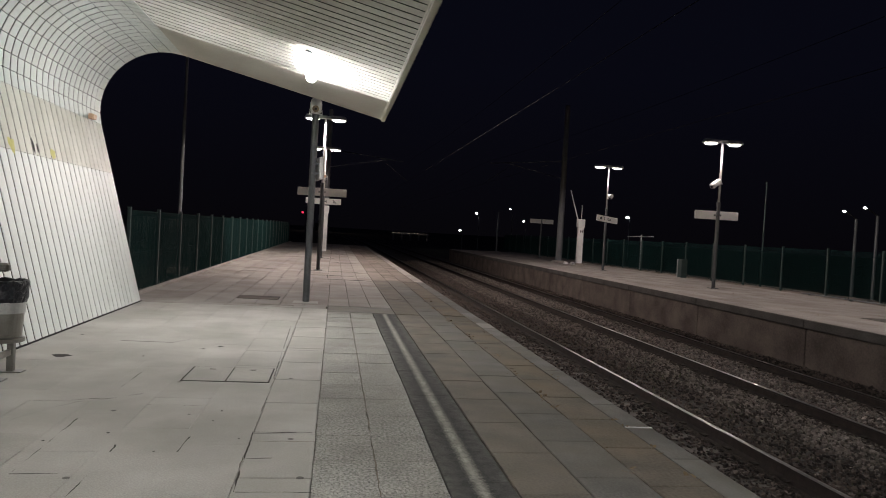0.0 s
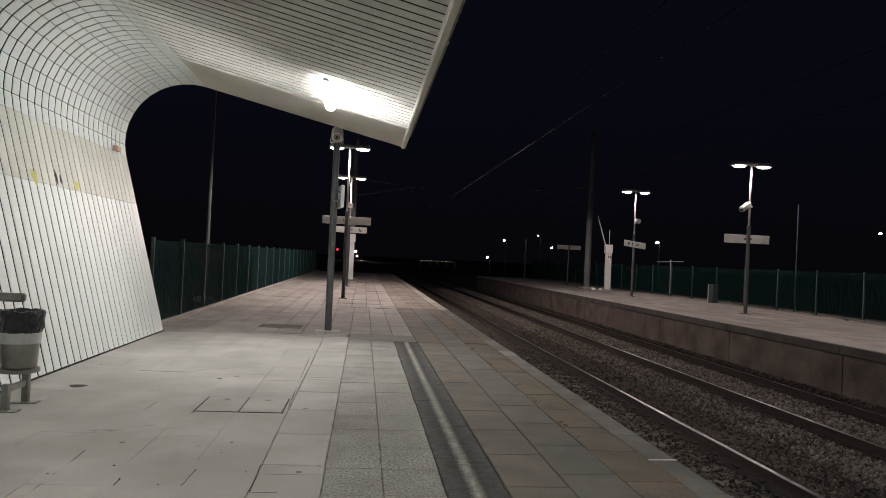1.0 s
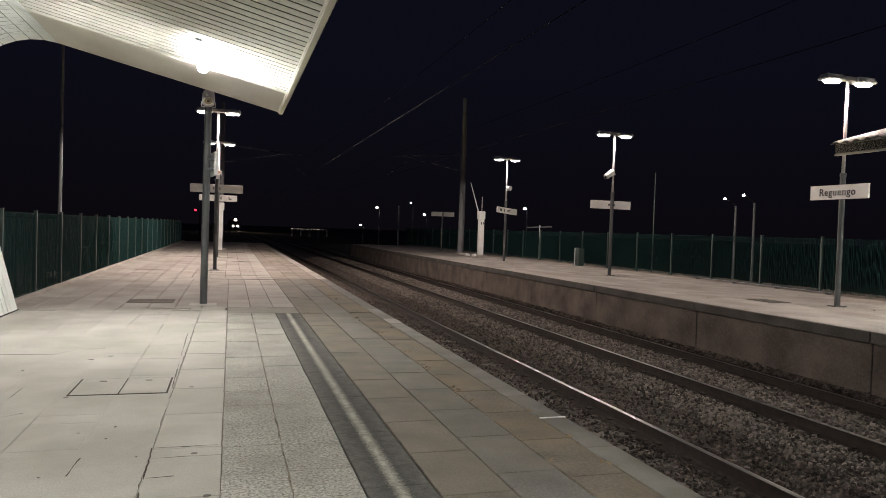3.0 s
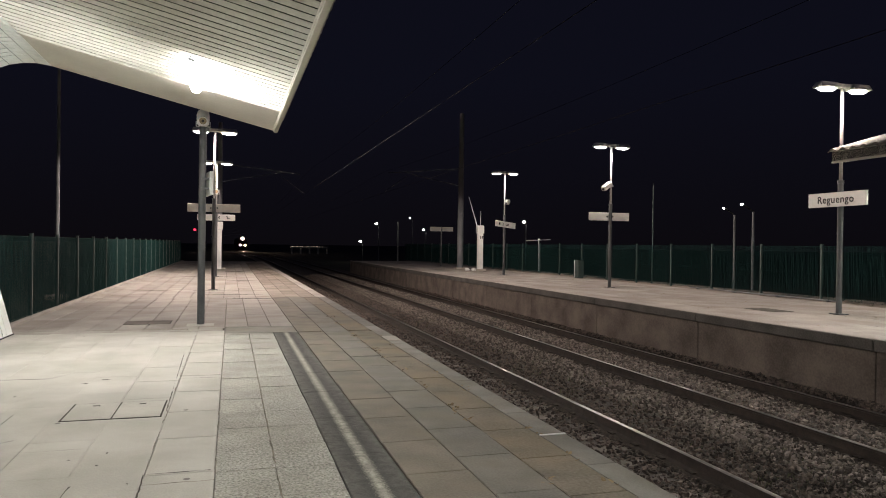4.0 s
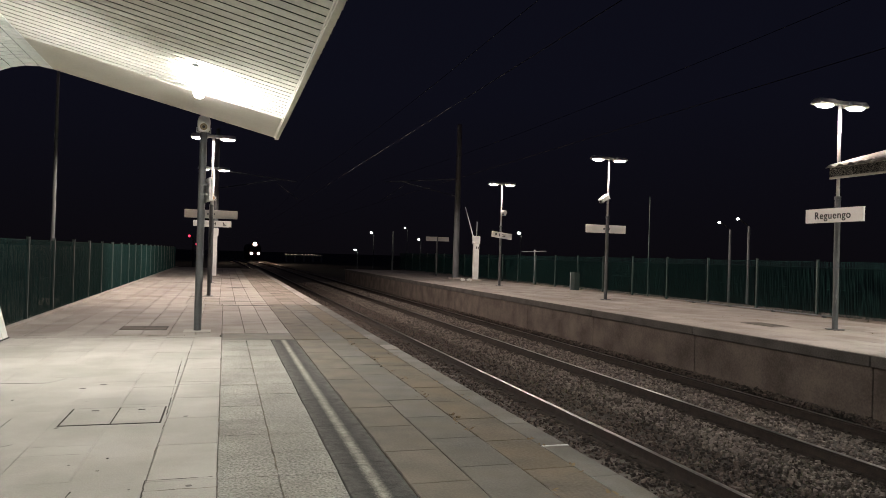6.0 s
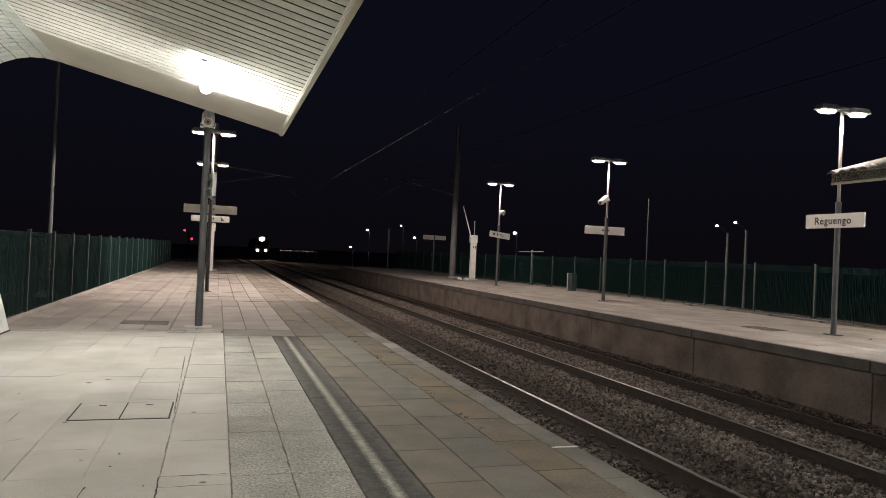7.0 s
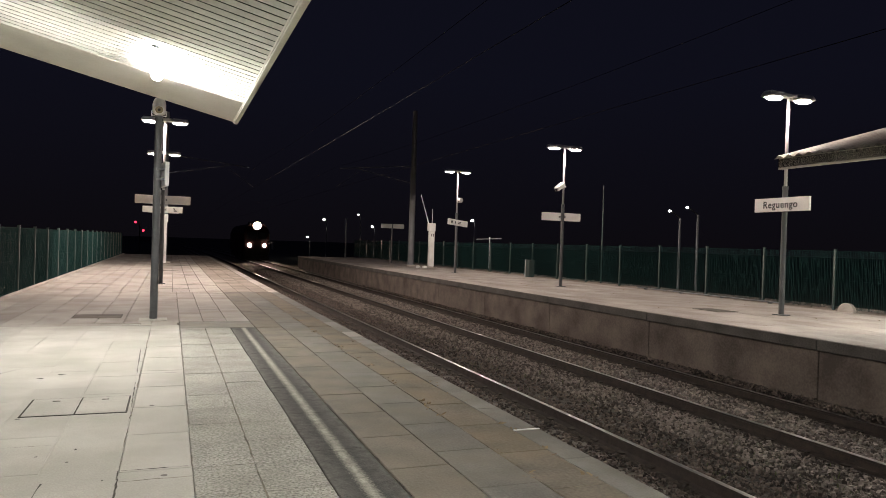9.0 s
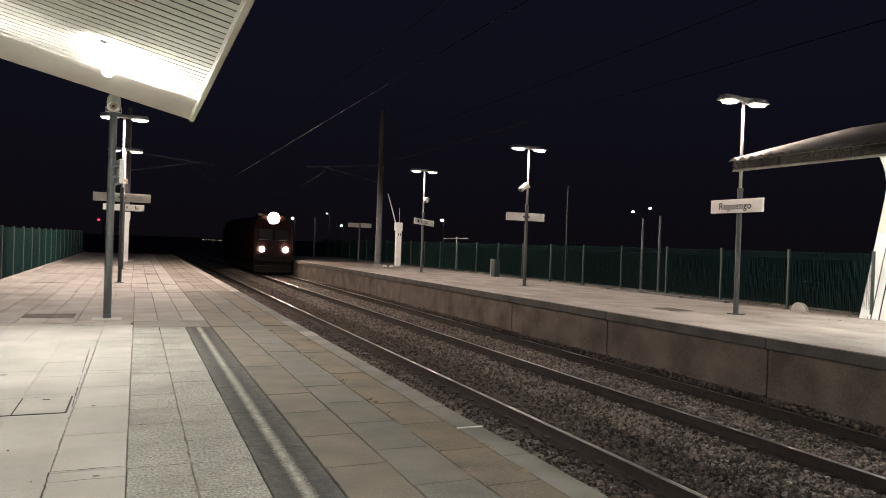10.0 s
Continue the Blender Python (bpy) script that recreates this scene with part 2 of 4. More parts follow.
M["head_low"] = glow("lower_headlight_glass", (1.0, 0.78, 0.66), 120.0)
M["red"] = glow("red_signal_glass", (1.0, 0.03, 0.08), 2.2)
M["street"] = glow("street_lamp_glass", (1.0, 0.95, 0.78), 25.0)
M["window_glow"] = glow("lit_window", (1.0, 0.75, 0.55), 0.6)

# ---- mesh helpers ----


def part(name, bm, mat, parent=None, label="", smooth=False):
    me = bpy.data.meshes.new(name)
    bm.to_mesh(me)
    bm.free()
    if smooth:
        me.shade_smooth()
    me.materials.append(M[mat])
    ob = new(name, me)
    ob.parent = parent
    if label:
        tagged(ob, label)
    return ob


def thing(name, at, label, category, group="", kind="", turn=0):
    ob = new(name)
    ob.empty_display_size = 0.1
    ob.matrix_basis = pose(*at, 0, 0, turn)
    return tagged(ob, label, category, group, kind)


def box(bm, x0, x1, y0, y1, z0, z1, bevel=0.0):
    made = bmesh.ops.create_cube(bm, size=1.0, matrix=Matrix.Translation(((x0 + x1) / 2, (y0 + y1) / 2, (z0 + z1) / 2)) @ Matrix.Diagonal((x1 - x0, y1 - y0, z1 - z0, 1)))
    if bevel:
        edges = list({e for v in made["verts"] for e in v.link_edges})
        bmesh.ops.bevel(bm, geom=edges, offset=bevel, segments=1, affect="EDGES", profile=0.5)
    return bm


def boxed(*a, bevel=0.0):
    return box(bmesh.new(), *a, bevel=bevel)


def rod(bm, a, b, r0, r1=None, seg=12):
    a, b = Vector(a), Vector(b)
    r1 = r0 if r1 is None else r1
    turn = (b - a).to_track_quat("Z", "Y").to_matrix().to_4x4()
    bmesh.ops.create_cone(bm, cap_ends=True, segments=seg, radius1=r0, radius2=r1, depth=(b - a).length, matrix=Matrix.Translation((a + b) / 2) @ turn)
    return bm


def rodded(*a, **k):
    return rod(bmesh.new(), *a, **k)


def lathe(rings, seg=24):
    """A turned shape from (radius, height) rings."""
    bm = bmesh.new()
    loops = [[bm.verts.new((r * math.cos(2 * math.pi * i / seg), r * math.sin(2 * math.pi * i / seg), z)) for i in range(seg)] for r, z in rings]
    for lo, hi in zip(loops, loops[1:]):
        for i in range(seg):
            bm.faces.new((lo[i], lo[(i + 1) % seg], hi[(i + 1) % seg], hi[i]))
    bm.faces.new(loops[0][::-1])
    bm.faces.new(loops[-1])
    return bm


def mesh_from(name, verts, faces, mats):
    me = bpy.data.meshes.new(name)
    me.from_pydata(verts, [], faces)
    me.update()
    for k in mats:
        me.materials.append(M[k])
    return me


def child(name, me, parent, m=None):
    ob = new(name, me)
    ob.parent = parent
    if m is not None:
        ob.matrix_basis = m
    return ob


def word(text, size, mat, parent, m):
    cu = bpy.data.curves.new(text, "FONT")
    cu.body, cu.size, cu.extrude, cu.align_x, cu.align_y = text, size, 0.002, "CENTER", "CENTER"
    cu.offset, cu.space_character = 0.0035, 1.12
    tmp = new("lettering_source", cu)
    me = bpy.data.meshes.new_from_object(tmp)
    bpy.data.objects.remove(tmp)
    me.materials.append(M[mat])
    return child("lettering", me, parent, m)


def bend(y):
    """How far the line has curved to the left at y."""
    return -((max(y, 80.0) - 80.0) ** 2) / 5000.0


# ---- ground ----
g = bmesh.new()
bmesh.ops.create_grid(g, x_segments=40, y_segments=40, size=2000)
for v in g.verts:
    v.co.z = -1.25
ground = part("ground", g, "ground")
tagged(ground, "dark night-time field and trackside ground", "ground", kind="structure")

# ---- near platform ----
platform = tagged(part("platform_near", boxed(-3.2, EDGE - 0.06, -12, 62, -1.3, -0.045), "joint"), "paved station platform with concrete slabs and dark joints", "platform", kind="structure")
part("face", boxed(EDGE - 0.058, EDGE - 0.03, -12, 62, -1.3, -0.12), "platform_face", platform)
part("fence_kerb", boxed(-3.1, -2.9, 13.3, 62, -0.04, 0.06, bevel=0.015), "concrete_far", platform)


def slab_mesh(sx, sy, mat, gap=0.006, h=0.04, end_gap=None):
    """A slab with chamfered top edges, centred on its base plan, top at 0."""
    eg = gap if end_gap is None else end_gap
    bm = boxed(-sx / 2 + gap, sx / 2 - gap, -sy / 2 + eg, sy / 2 - eg, -h, 0)
    top = [e for e in bm.edges if all(v.co.z > -0.001 for v in e.verts)]
    bmesh.ops.bevel(bm, geom=top, offset=min(0.005, gap + 0.0012) if gap > 0.001 else 0.0004, segments=1, affect="EDGES")
    me = bpy.data.meshes.new("slab")
    bm.to_mesh(me)
    bm.free()
    me.materials.append(M[mat])
    return me


# columns of slabs: x0, x1, length, material, gap, offset
COLUMNS = []
for i in range(7):
    COLUMNS.append((0.23 - 0.46 * (i + 1), 0.23 - 0.46 * i, 0.92, "concrete", 0.0004, 0.37 * i))
COLUMNS.append((0.23, 0.68, 0.92, "concrete", 0.004, 0.27))
COLUMNS += [(0.68, 1.08, 0.573, "worn", 0.0045, 0.0), (1.08, 1.49, 0.573, "worn", 0.0045, 0.0)]
COLUMNS += [(1.91, 2.36, 0.80, "brown", 0.005, 0.2), (2.36, 2.80, 0.80, "bluegrey", 0.005, 0.5), (2.80, 3.21, 0.80, "ochre", 0.005, 0.35)]
COLUMNS.append((3.21, EDGE, 1.60, "coping", 0.004, 0.9))
Y_NEAR0, Y_NEAR1 = 1.9, 12.78
rng = random.Random(4)
cache = {}
for cx0, cx1, length, mat, gap, off in COLUMNS:
    y_end = 13.2 if mat == "concrete" else Y_NEAR1
    y = Y_NEAR0 + (8.55 - Y_NEAR0 + off) % length - length
    while y < y_end - 0.05:
        a, b = max(y, Y_NEAR0), min(y + length, y_end)
        if b - a > 0.12:
            g2 = rng.choice((gap, gap, gap, gap, 0.0022)) if gap < 0.001 else gap * rng.choice((0.5, 1.0, 1.0, 1.4))
            key = (round(cx1 - cx0, 3), round(b - a, 3), mat, round(g2, 4))
            if key not in cache:
                cache[key] = slab_mesh(cx1 - cx0, b - a, mat, g2)
            child("slab", cache[key], platform, pose((cx0 + cx1) / 2, (a + b) / 2, *((rng.uniform(-0.0006, 0.0006), rng.uniform(-0.02, 0.02), rng.uniform(-0.02, 0.02)) if mat == "concrete" else (rng.uniform(-0.002, 0.0015), rng.uniform(-0.08, 0.08), rng.uniform(-0.08, 0.08)))))
        y += length

# worn asphalt strip with a pale rubbed line where the yellow marking was
m, n, l, b = material("rubbed_line_asphalt", 0.9)
geo = n.new("ShaderNodeNewGeometry")
sep = n.new("ShaderNodeSeparateXYZ")
l.new(geo.outputs["Position"], sep.inputs[0])
nz = n.new("ShaderNodeTexNoise")
nz.inputs["Scale"].default_value, nz.inputs["Detail"].default_value = 70, 6
l.new(geo.outputs["Position"], nz.inputs["Vector"])
wob = n.new("ShaderNodeMath")
wob.operation = "MULTIPLY_ADD"
wob.inputs[1].default_value, wob.inputs[2].default_value = 0.09, -0.045 - 1.70
l.new(nz.outputs["Fac"], wob.inputs[0])
add = n.new("ShaderNodeMath")
add.operation = "ADD"
l.new(sep.outputs["X"], add.inputs[0])
l.new(wob.outputs[0], add.inputs[1])
ab = n.new("ShaderNodeMath")
ab.operation = "ABSOLUTE"
l.new(add.outputs[0], ab.inputs[0])
rp = n.new("ShaderNodeValToRGB")
rp.color_ramp.elements[0].position, rp.color_ramp.elements[1].position = 0.008, 0.058
rp.color_ramp.elements[0].color = (0.34, 0.325, 0.28, 1)
rp.color_ramp.elements[1].color = (0.046, 0.046, 0.043, 1)
third = rp.color_ramp.elements.new(0.20)
third.color = (0.10, 0.098, 0.088, 1)
l.new(ab.outputs[0], rp.inputs["Fac"])
patch = n.new("ShaderNodeTexNoise")
patch.inputs["Scale"].default_value, patch.inputs["Detail"].default_value = 11, 10
patch.inputs["Roughness"].default_value = 0.72
l.new(geo.outputs["Position"], patch.inputs["Vector"])
grime = n.new("ShaderNodeMapRange")
grime.inputs["From Min"].default_value, grime.inputs["From Max"].default_value = 0.3, 0.7
grime.inputs["To Min"].default_value, grime.inputs["To Max"].default_value = 0.45, 1.55
l.new(patch.outputs["Fac"], grime.inputs["Value"])
scaled = n.new("ShaderNodeVectorMath")
scaled.operation = "SCALE"
l.new(rp.outputs["Color"], scaled.inputs[0])
l.new(grime.outputs["Result"], scaled.inputs["Scale"])
l.new(scaled.outputs["Vector"], b.inputs["Base Color"])
bp = n.new("ShaderNodeBump")
bp.inputs["Strength"].default_value, bp.inputs["Distance"].default_value = 0.5, 0.02
l.new(nz.outputs["Fac"], bp.inputs["Height"])
l.new(bp.outputs["Normal"], b.inputs["Normal"])
M["strip"] = m
part("worn_strip", boxed(1.495, 1.905, -12, 1.86, -0.044, -0.004), "strip", platform, "dark worn strip with a rubbed pale line")
strip_slab = slab_mesh(0.412, 1.146, "strip", 0.003, end_gap=0.0012)
for k in range(9):
    child("strip_slab", strip_slab, platform, pose(1.70, 2.45 + 1.146 * k, -0.003))
child("strip_slab", slab_mesh(0.412, 0.58, "strip", 0.003, end_gap=0.0012), platform, pose(1.70, 12.482, -0.003))


def paving(name, x0, x1, y0, y1, sx, sy, z, mat, gap, seed, parent, holes=()):
    """Many slabs in one mesh, each a chamfer-free block with its own edges."""
    r = random.Random(seed)
    verts, faces = [], []
    x = x0
    col = 0
    while x < x1 - 0.02:
        xe = min(x + sx, x1)
        y = y0 - r.uniform(0, sy) if col else y0
        while y < y1 - 0.02:
            ye = min(y + sy, y1)
            ys = max(y, y0)
            if ye - ys > 0.05 and not any(hx0 < (x + xe) / 2 < hx1 and hy0 < (ys + ye) / 2 < hy1 for hx0, hx1, hy0, hy1 in holes):
                dz = z + r.uniform(-0.003, 0.003)
                k = len(verts)
                verts += [(x + gap, ys + gap, dz), (xe - gap, ys + gap, dz), (xe - gap, ye - gap, dz), (x + gap, ye - gap, dz)]
                verts += [(vx, vy, z - 0.03) for vx, vy, _ in verts[k:k + 4]]
                faces += [(k, k + 1, k + 2, k + 3)] + [(k + i, k + 4 + i, k + 4 + (i + 1) % 4, k + (i + 1) % 4) for i in range(4)]
            y += sy
        x += sx
        col += 1
    ob = child(name, mesh_from(name, verts, faces, [mat]), parent)
    return tagged(ob, kind="stuff")


paving("paving", -2.99, 0.68, -12, Y_NEAR0, 0.459, 0.92, 0, "concrete_rest", 0.002, 1, platform)
paving("worn_paving", 0.68, 1.49, -12, Y_NEAR0, 0.405, 0.573, 0, "worn_rest", 0.004, 21, platform)
paving("edge_paving", 1.91, 2.36, -12, Y_NEAR0, 0.45, 0.8, 0, "brown_rest", 0.005, 2, platform)
paving("edge_paving", 2.36, 2.80, -12, Y_NEAR0, 0.44, 0.8, 0, "bluegrey_rest", 0.005, 22, platform)
paving("edge_paving", 2.80, 3.21, -12, Y_NEAR0, 0.41, 0.8, 0, "ochre_rest", 0.005, 23, platform)
paving("edge_coping", 3.21, EDGE, -12, Y_NEAR0, 0.24, 1.6, 0, "bluegrey_rest", 0.004, 24, platform)


def paving_pieces(x0, x1, y0, y1, sx, sy, z, mat, gap, seed, parent):
    r = random.Random(seed)
    made = {}
    x = x0
    while x < x1 - 0.05:
        xe = min(x + sx, x1)
        y = y0 - r.uniform(0, 0.9) * sy
        while y < y1 - 0.05:
            a, b = max(y, y0), min(y + sy, y1)
            if b - a > 0.12:
                g2 = gap * r.choice((0.5, 1.0, 1.0, 1.6))
                key = (round(xe - x, 3), round(b - a, 2), round(g2, 4))
                if key not in made:
                    made[key] = slab_mesh(xe - x, b - a, mat, g2, end_gap=g2 * 0.25)
                child("slab", made[key], parent, pose((x + xe) / 2, (a + b) / 2, z + r.uniform(-0.003, 0.002)))
            y += sy
        x += sx


paving_pieces(0.68, 1.91, 13.75, 21.05, 0.41, 1.8, 0, "pale_piece", 0.006, 13, platform)
paving_pieces(-2.95, 0.68, 13.55, 21.05, 0.4538, 2.4, 0, "pale_piece", 0.006, 3, platform)
for bx0, bx1, bmat, bseed in ((1.91, 2.36, "brown", 5), (2.36, 2.80, "bluegrey", 51), (2.80, 3.21, "ochre", 52), (3.21, EDGE, "coping", 53)):
    paving_pieces(bx0, bx1, 12.79, 21.05, 0.5, 0.8 if bx1 < EDGE else 1.6, 0, bmat, 0.005, bseed, platform)
paving_pieces(-2.95, 0.68, 13.2, 13.55, 0.60, 0.5, 0, "pale_piece", 0.004, 7, platform)
paving("paving", -2.95, 1.91, 21.05, 62, 0.442, 2.4, 0, "concrete_far", 0.008, 33, platform)
paving("edge_paving", 1.91, 3.15, 21.05, 62, 0.415, 0.9, 0, "brown_far", 0.004, 35, platform)
paving("edge_coping", 3.16, EDGE, 21.05, 62, 0.4, 1.6, 0.002, "concrete_far", 0.005, 6, platform)
part("cross_band", boxed(0.69, 1.90, 12.80, 13.73, -0.044, -0.001, bevel=0.004), "bluegrey", platform, "dirty grey cross slab set flush in the paving")

# inspection covers set in the slabs


def cover(at, sx, sy, label, turn=0, halves=2, mat="concrete"):
    t = thing("inspection_cover", at, label, "manhole cover", turn=turn)
    part("cover_frame", boxed(-sx / 2 - 0.01, sx / 2 + 0.01, -sy / 2 - 0.01, sy / 2 + 0.01, -0.03, 0.0035), "dirt", t)
    w = sx / halves
    for i in range(halves):
        lid = part("lid", boxed(-sx / 2 + i * w + 0.006, -sx / 2 + (i + 1) * w - 0.006, -sy / 2 + 0.006, sy / 2 - 0.006, -0.02, 0.0065, bevel=0.003), mat, t)
        part("lifting_slot", boxed(-sx / 2 + (i + 0.5) * w - 0.03, -sx / 2 + (i + 0.5) * w + 0.03, sy / 2 - 0.13, sy / 2 - 0.11, 0.006, 0.009), "dirt", lid)
    return t


cover((-0.215, 7.16, 0), 0.80, 0.66, "pale double inspection cover with dark seams in the paving")
cover((-0.72, 14.72, 0), 0.80, 0.62, "stained double inspection cover in pale paving", mat="platform_face")

# cracks and litter marks on the slabs


def crack(points, width=0.012):
    bm = bmesh.new()
    row = []
    r = random.Random(len(points) * 7)
    for i, (x, y) in enumerate(points):
        row.append((bm.verts.new((x, y, 0.0022)), bm.verts.new((x + r.uniform(0.2, 1) * width * 0.4, y + width * r.uniform(0.4, 1.2), 0.0022))))
    for a, b2 in zip(row, row[1:]):
        bm.faces.new((a[0], b2[0], b2[1], a[1]))
    return part("crack", bm, "dirt", platform)


crack([(-1.30, 6.0), (-1.16, 6.06), (-1.08, 6.04), (-0.98, 6.12), (-0.90, 6.20), (-0.82, 6.26)], 0.02)
crack([(-1.75, 8.95), (-1.45, 8.93), (-1.15, 8.92), (-1.08, 9.05), (-1.0, 9.2)], 0.02)
crack([(-1.50, 5.4), (-1.36, 5.75), (-1.20, 6.0)], 0.008)


def smudge(x, y, rx, ry, seed):
    r = random.Random(seed)
    bm = bmesh.new()
    bm.faces.new([bm.verts.new((x + rx * math.cos(a) * r.uniform(0.5, 1.1), y + ry * math.sin(a) * r.uniform(0.5, 1.1), 0.0024)) for a in [2 * math.pi * i / 11 for i in range(11)]])
    return part("stain", bm, "dirt", platform)


for i, (sx, sy, rx, ry) in enumerate([(-2.05, 7.9, 0.11, 0.10), (-1.25, 8.0, 0.015, 0.03), (-0.55, 8.75, 0.05, 0.03), (-0.72, 8.55, 0.04, 0.03), (-0.08, 5.75, 0.014, 0.02), (-0.10, 5.45, 0.012, 0.012), (-0.75, 5.1, 0.012, 0.018), (-1.1, 4.9, 0.015, 0.015), (0.15, 5.0, 0.01, 0.014), (-0.35, 4.7, 0.012, 0.012)]):
    smudge(sx, sy, rx, ry, i)
for i, (sx, sy, rx, ry) in enumerate([(0.6, 24.25, 1.6, 0.10), (1.3, 20.6, 0.9, 0.14), (0.9, 22.2, 1.1, 0.10), (-0.2, 33.9, 1.3, 0.2), (1.2, 30.3, 0.7, 0.2), (0.9, 40.0, 0.8, 0.3), (-1.6, 24.2, 0.8, 0.08), (2.3, 26.4, 0.6, 0.12)]):
    smudge(sx, sy, rx, ry, 60 + i)


def joint_dirt(x0, y0, x1, y1, widest, seed, mat="joint_grime"):
    """An uneven ribbon of grime along a joint, thick and thin, with breaks."""
    r = random.Random(seed)
    run = Vector((x1 - x0, y1 - y0, 0))
    n_seg = max(3, int(run.length / 0.06))
    across = Vector((-run.y, run.x, 0)).normalized()
    verts, faces = [], []
    width, open_run = widest * 0.5, 0
    for i in range(n_seg + 1):
        width = min(widest, max(0.0, width + r.uniform(-0.45, 0.45) * widest))
        if r.random() < 0.05:
            open_run = r.randint(1, 5)
        open_run -= 1
        w = 0.0006 if open_run > 0 else width
        c = Vector((x0, y0, 0.0024)) + run * (i / n_seg) + across * r.uniform(-0.004, 0.004) * (1 if widest < 0.025 else 2)
        verts += [c - across * w / 2, c + across * w / 2]
        if i:
            k = 2 * i
            faces.append((k - 2, k, k + 1, k - 1))
    child("joint_dirt", mesh_from("joint_dirt", [v[:] for v in verts], faces, [mat]), platform)


for i, (jx, jy0, jy1, jw) in enumerate([(0.23, 2, 13.2, 0.012), (0.68, 2, 12.8, 0.016), (1.08, 2, 12.8, 0.014), (2.36, 2, 20, 0.008), (2.80, 2, 20, 0.016), (3.21, 2, 20, 0.012), (0.68, 13.75, 21, 0.016), (1.09, 13.75, 21, 0.014), (1.50, 13.75, 21, 0.014), (-0.23, 13.6, 21, 0.014), (-0.68, 13.6, 21, 0.014), (-1.13, 13.6, 21, 0.014), (-1.59, 13.6, 21, 0.014), (-2.04, 13.6, 21, 0.012)]):
    joint_dirt(jx, jy0, jx, jy1, jw, 100 + i)
for i, (ja, jb2, jy, jw) in enumerate([(1.08, 1.49, 8.55, 0.02), (0.23, 0.68, 8.66, 0.014), (0.68, 1.08, 8.55, 0.01), (0.68, 1.08, 5.11, 0.012), (0.68, 1.49, 4.54, 0.012), (0.23, 0.68, 4.95, 0.012), (1.91, 2.36, 8.3, 0.008), (-2.9, 0.68, 13.2, 0.014), (0.70, 1.91, 12.81, 0.012), (0.70, 1.91, 13.73, 0.014), (-0.69, -0.23, 5.9, 0.01)]):
    joint_dirt(ja, jy, jb2, jy, jw, 200 + i)
for i, (jx, jw) in enumerate(((1.492, 0.014), (1.908, 0.022))):
    joint_dirt(jx, 2, jx, 12.8, jw, 300 + i, "dirt")
for i, (xa, ya, xb, yb) in enumerate(((0.23, 5.17, 0.65, 5.17), (0.25, 4.57, 0.41, 4.58), (0.26, 3.98, 0.69, 3.98), (0.21, 8.65, 0.61, 8.65), (-1.49, 5.21, -1.49, 5.47), (-0.61, 3.90, -0.61, 4.27), (-1.06, 6.51, -1.05, 7.17), (-0.61, 4.68, -0.62, 4.83), (-0.20, 4.69, -0.19, 5.03), (-1.04, 4.26, -0.78, 4.27), (-1.04, 4.29, -1.07, 5.45), (0.23, 6.25, 0.16, 10.86), (0.23, 5.17, 0.25, 3.98), (1.06, 8.57, 1.49, 8.57))):
    joint_dirt(xa, ya, xb, yb, 0.013, 400 + i, "dirt")
part("chalk_joint", boxed(3.215, 3.447, 5.45, 5.475, -0.01, 0.004), "sign_face", platform)
part("pale_coping_patch", boxed(3.22, 3.447, 11.35, 11.9, -0.01, 0.003), "pale_piece", platform)

# ---- track bed, sleepers, rails ----
bed = bmesh.new()
rows_y = list(range(-12, 62, 2)) + list(range(62, 420, 8))
prev = None
for yy in rows_y:
    d = bend(yy)
    cur = [bed.verts.new((x + d, yy, z)) for x, z in ((3.40, -1.16), (3.95, -1.09), (6.2, -1.10), (7.25, -1.13), (8.2, -1.09), (10.36, -1.07), (10.85, -0.88))]
    if prev:
        for a in range(6):
            bed.faces.new((prev[a], prev[a + 1], cur[a + 1], cur[a]))
    prev = cur
track_bed = tagged(part("track_bed", bed, "ballast_bed"), "grey-brown ballast bed with two tracks", "track bed", kind="structure")


def stones(count, x0, x1, y0, y1, z, size, seed, mat="ballast"):
    r = np.random.default_rng(seed)
    base = np.array([(x, y, z) for x in (-0.7, 0.7) for y in (-0.7, 0.7) for z in (-0.7, 0.7)])
    tri = np.array([(0, 1, 3, 2), (4, 6, 7, 5), (0, 4, 5, 1), (2, 3, 7, 6), (0, 2, 6, 4), (1, 5, 7, 3)])
    u = r.random(count)
    ys = y0 + (y1 - y0) * u ** 1.9
    xs = r.uniform(x0, x1, count)
    for tx in TRACKS:
        for side in (-HALF, HALF):
            near = np.abs(xs - tx - side) < 0.15
            xs = np.where(near, tx + side + np.sign(xs - tx - side) * r.uniform(0.15, 0.5, count), xs)
    sc = size * r.uniform(0.55, 1.35, (count, 1, 1)) * r.uniform(0.6, 1.25, (count, 1, 3))
    ang = r.uniform(0, 2 * np.pi, count)
    v = base[None] * (1 + r.uniform(-0.42, 0.38, (count, len(base), 3))) * sc
    c, s = np.cos(ang)[:, None], np.sin(ang)[:, None]
    vx, vy = v[:, :, 0] * c - v[:, :, 1] * s, v[:, :, 0] * s + v[:, :, 1] * c
    tilt = r.uniform(-0.8, 0.8, count)[:, None]
    vz = v[:, :, 2] * 0.8 + vx * np.sin(tilt)
    pts = np.stack([vx + xs[:, None], vy + ys[:, None], vz + z + r.uniform(-0.01, 0.03, count)[:, None]], -1).reshape(-1, 3)
    fac = (tri[None] + (np.arange(count) * len(base))[:, None, None]).reshape(-1, 4)
    ob = child("ballast_stones", mesh_from("ballast_stones", pts.tolist(), fac.tolist(), [mat]), track_bed)
    return tagged(ob, kind="stuff")


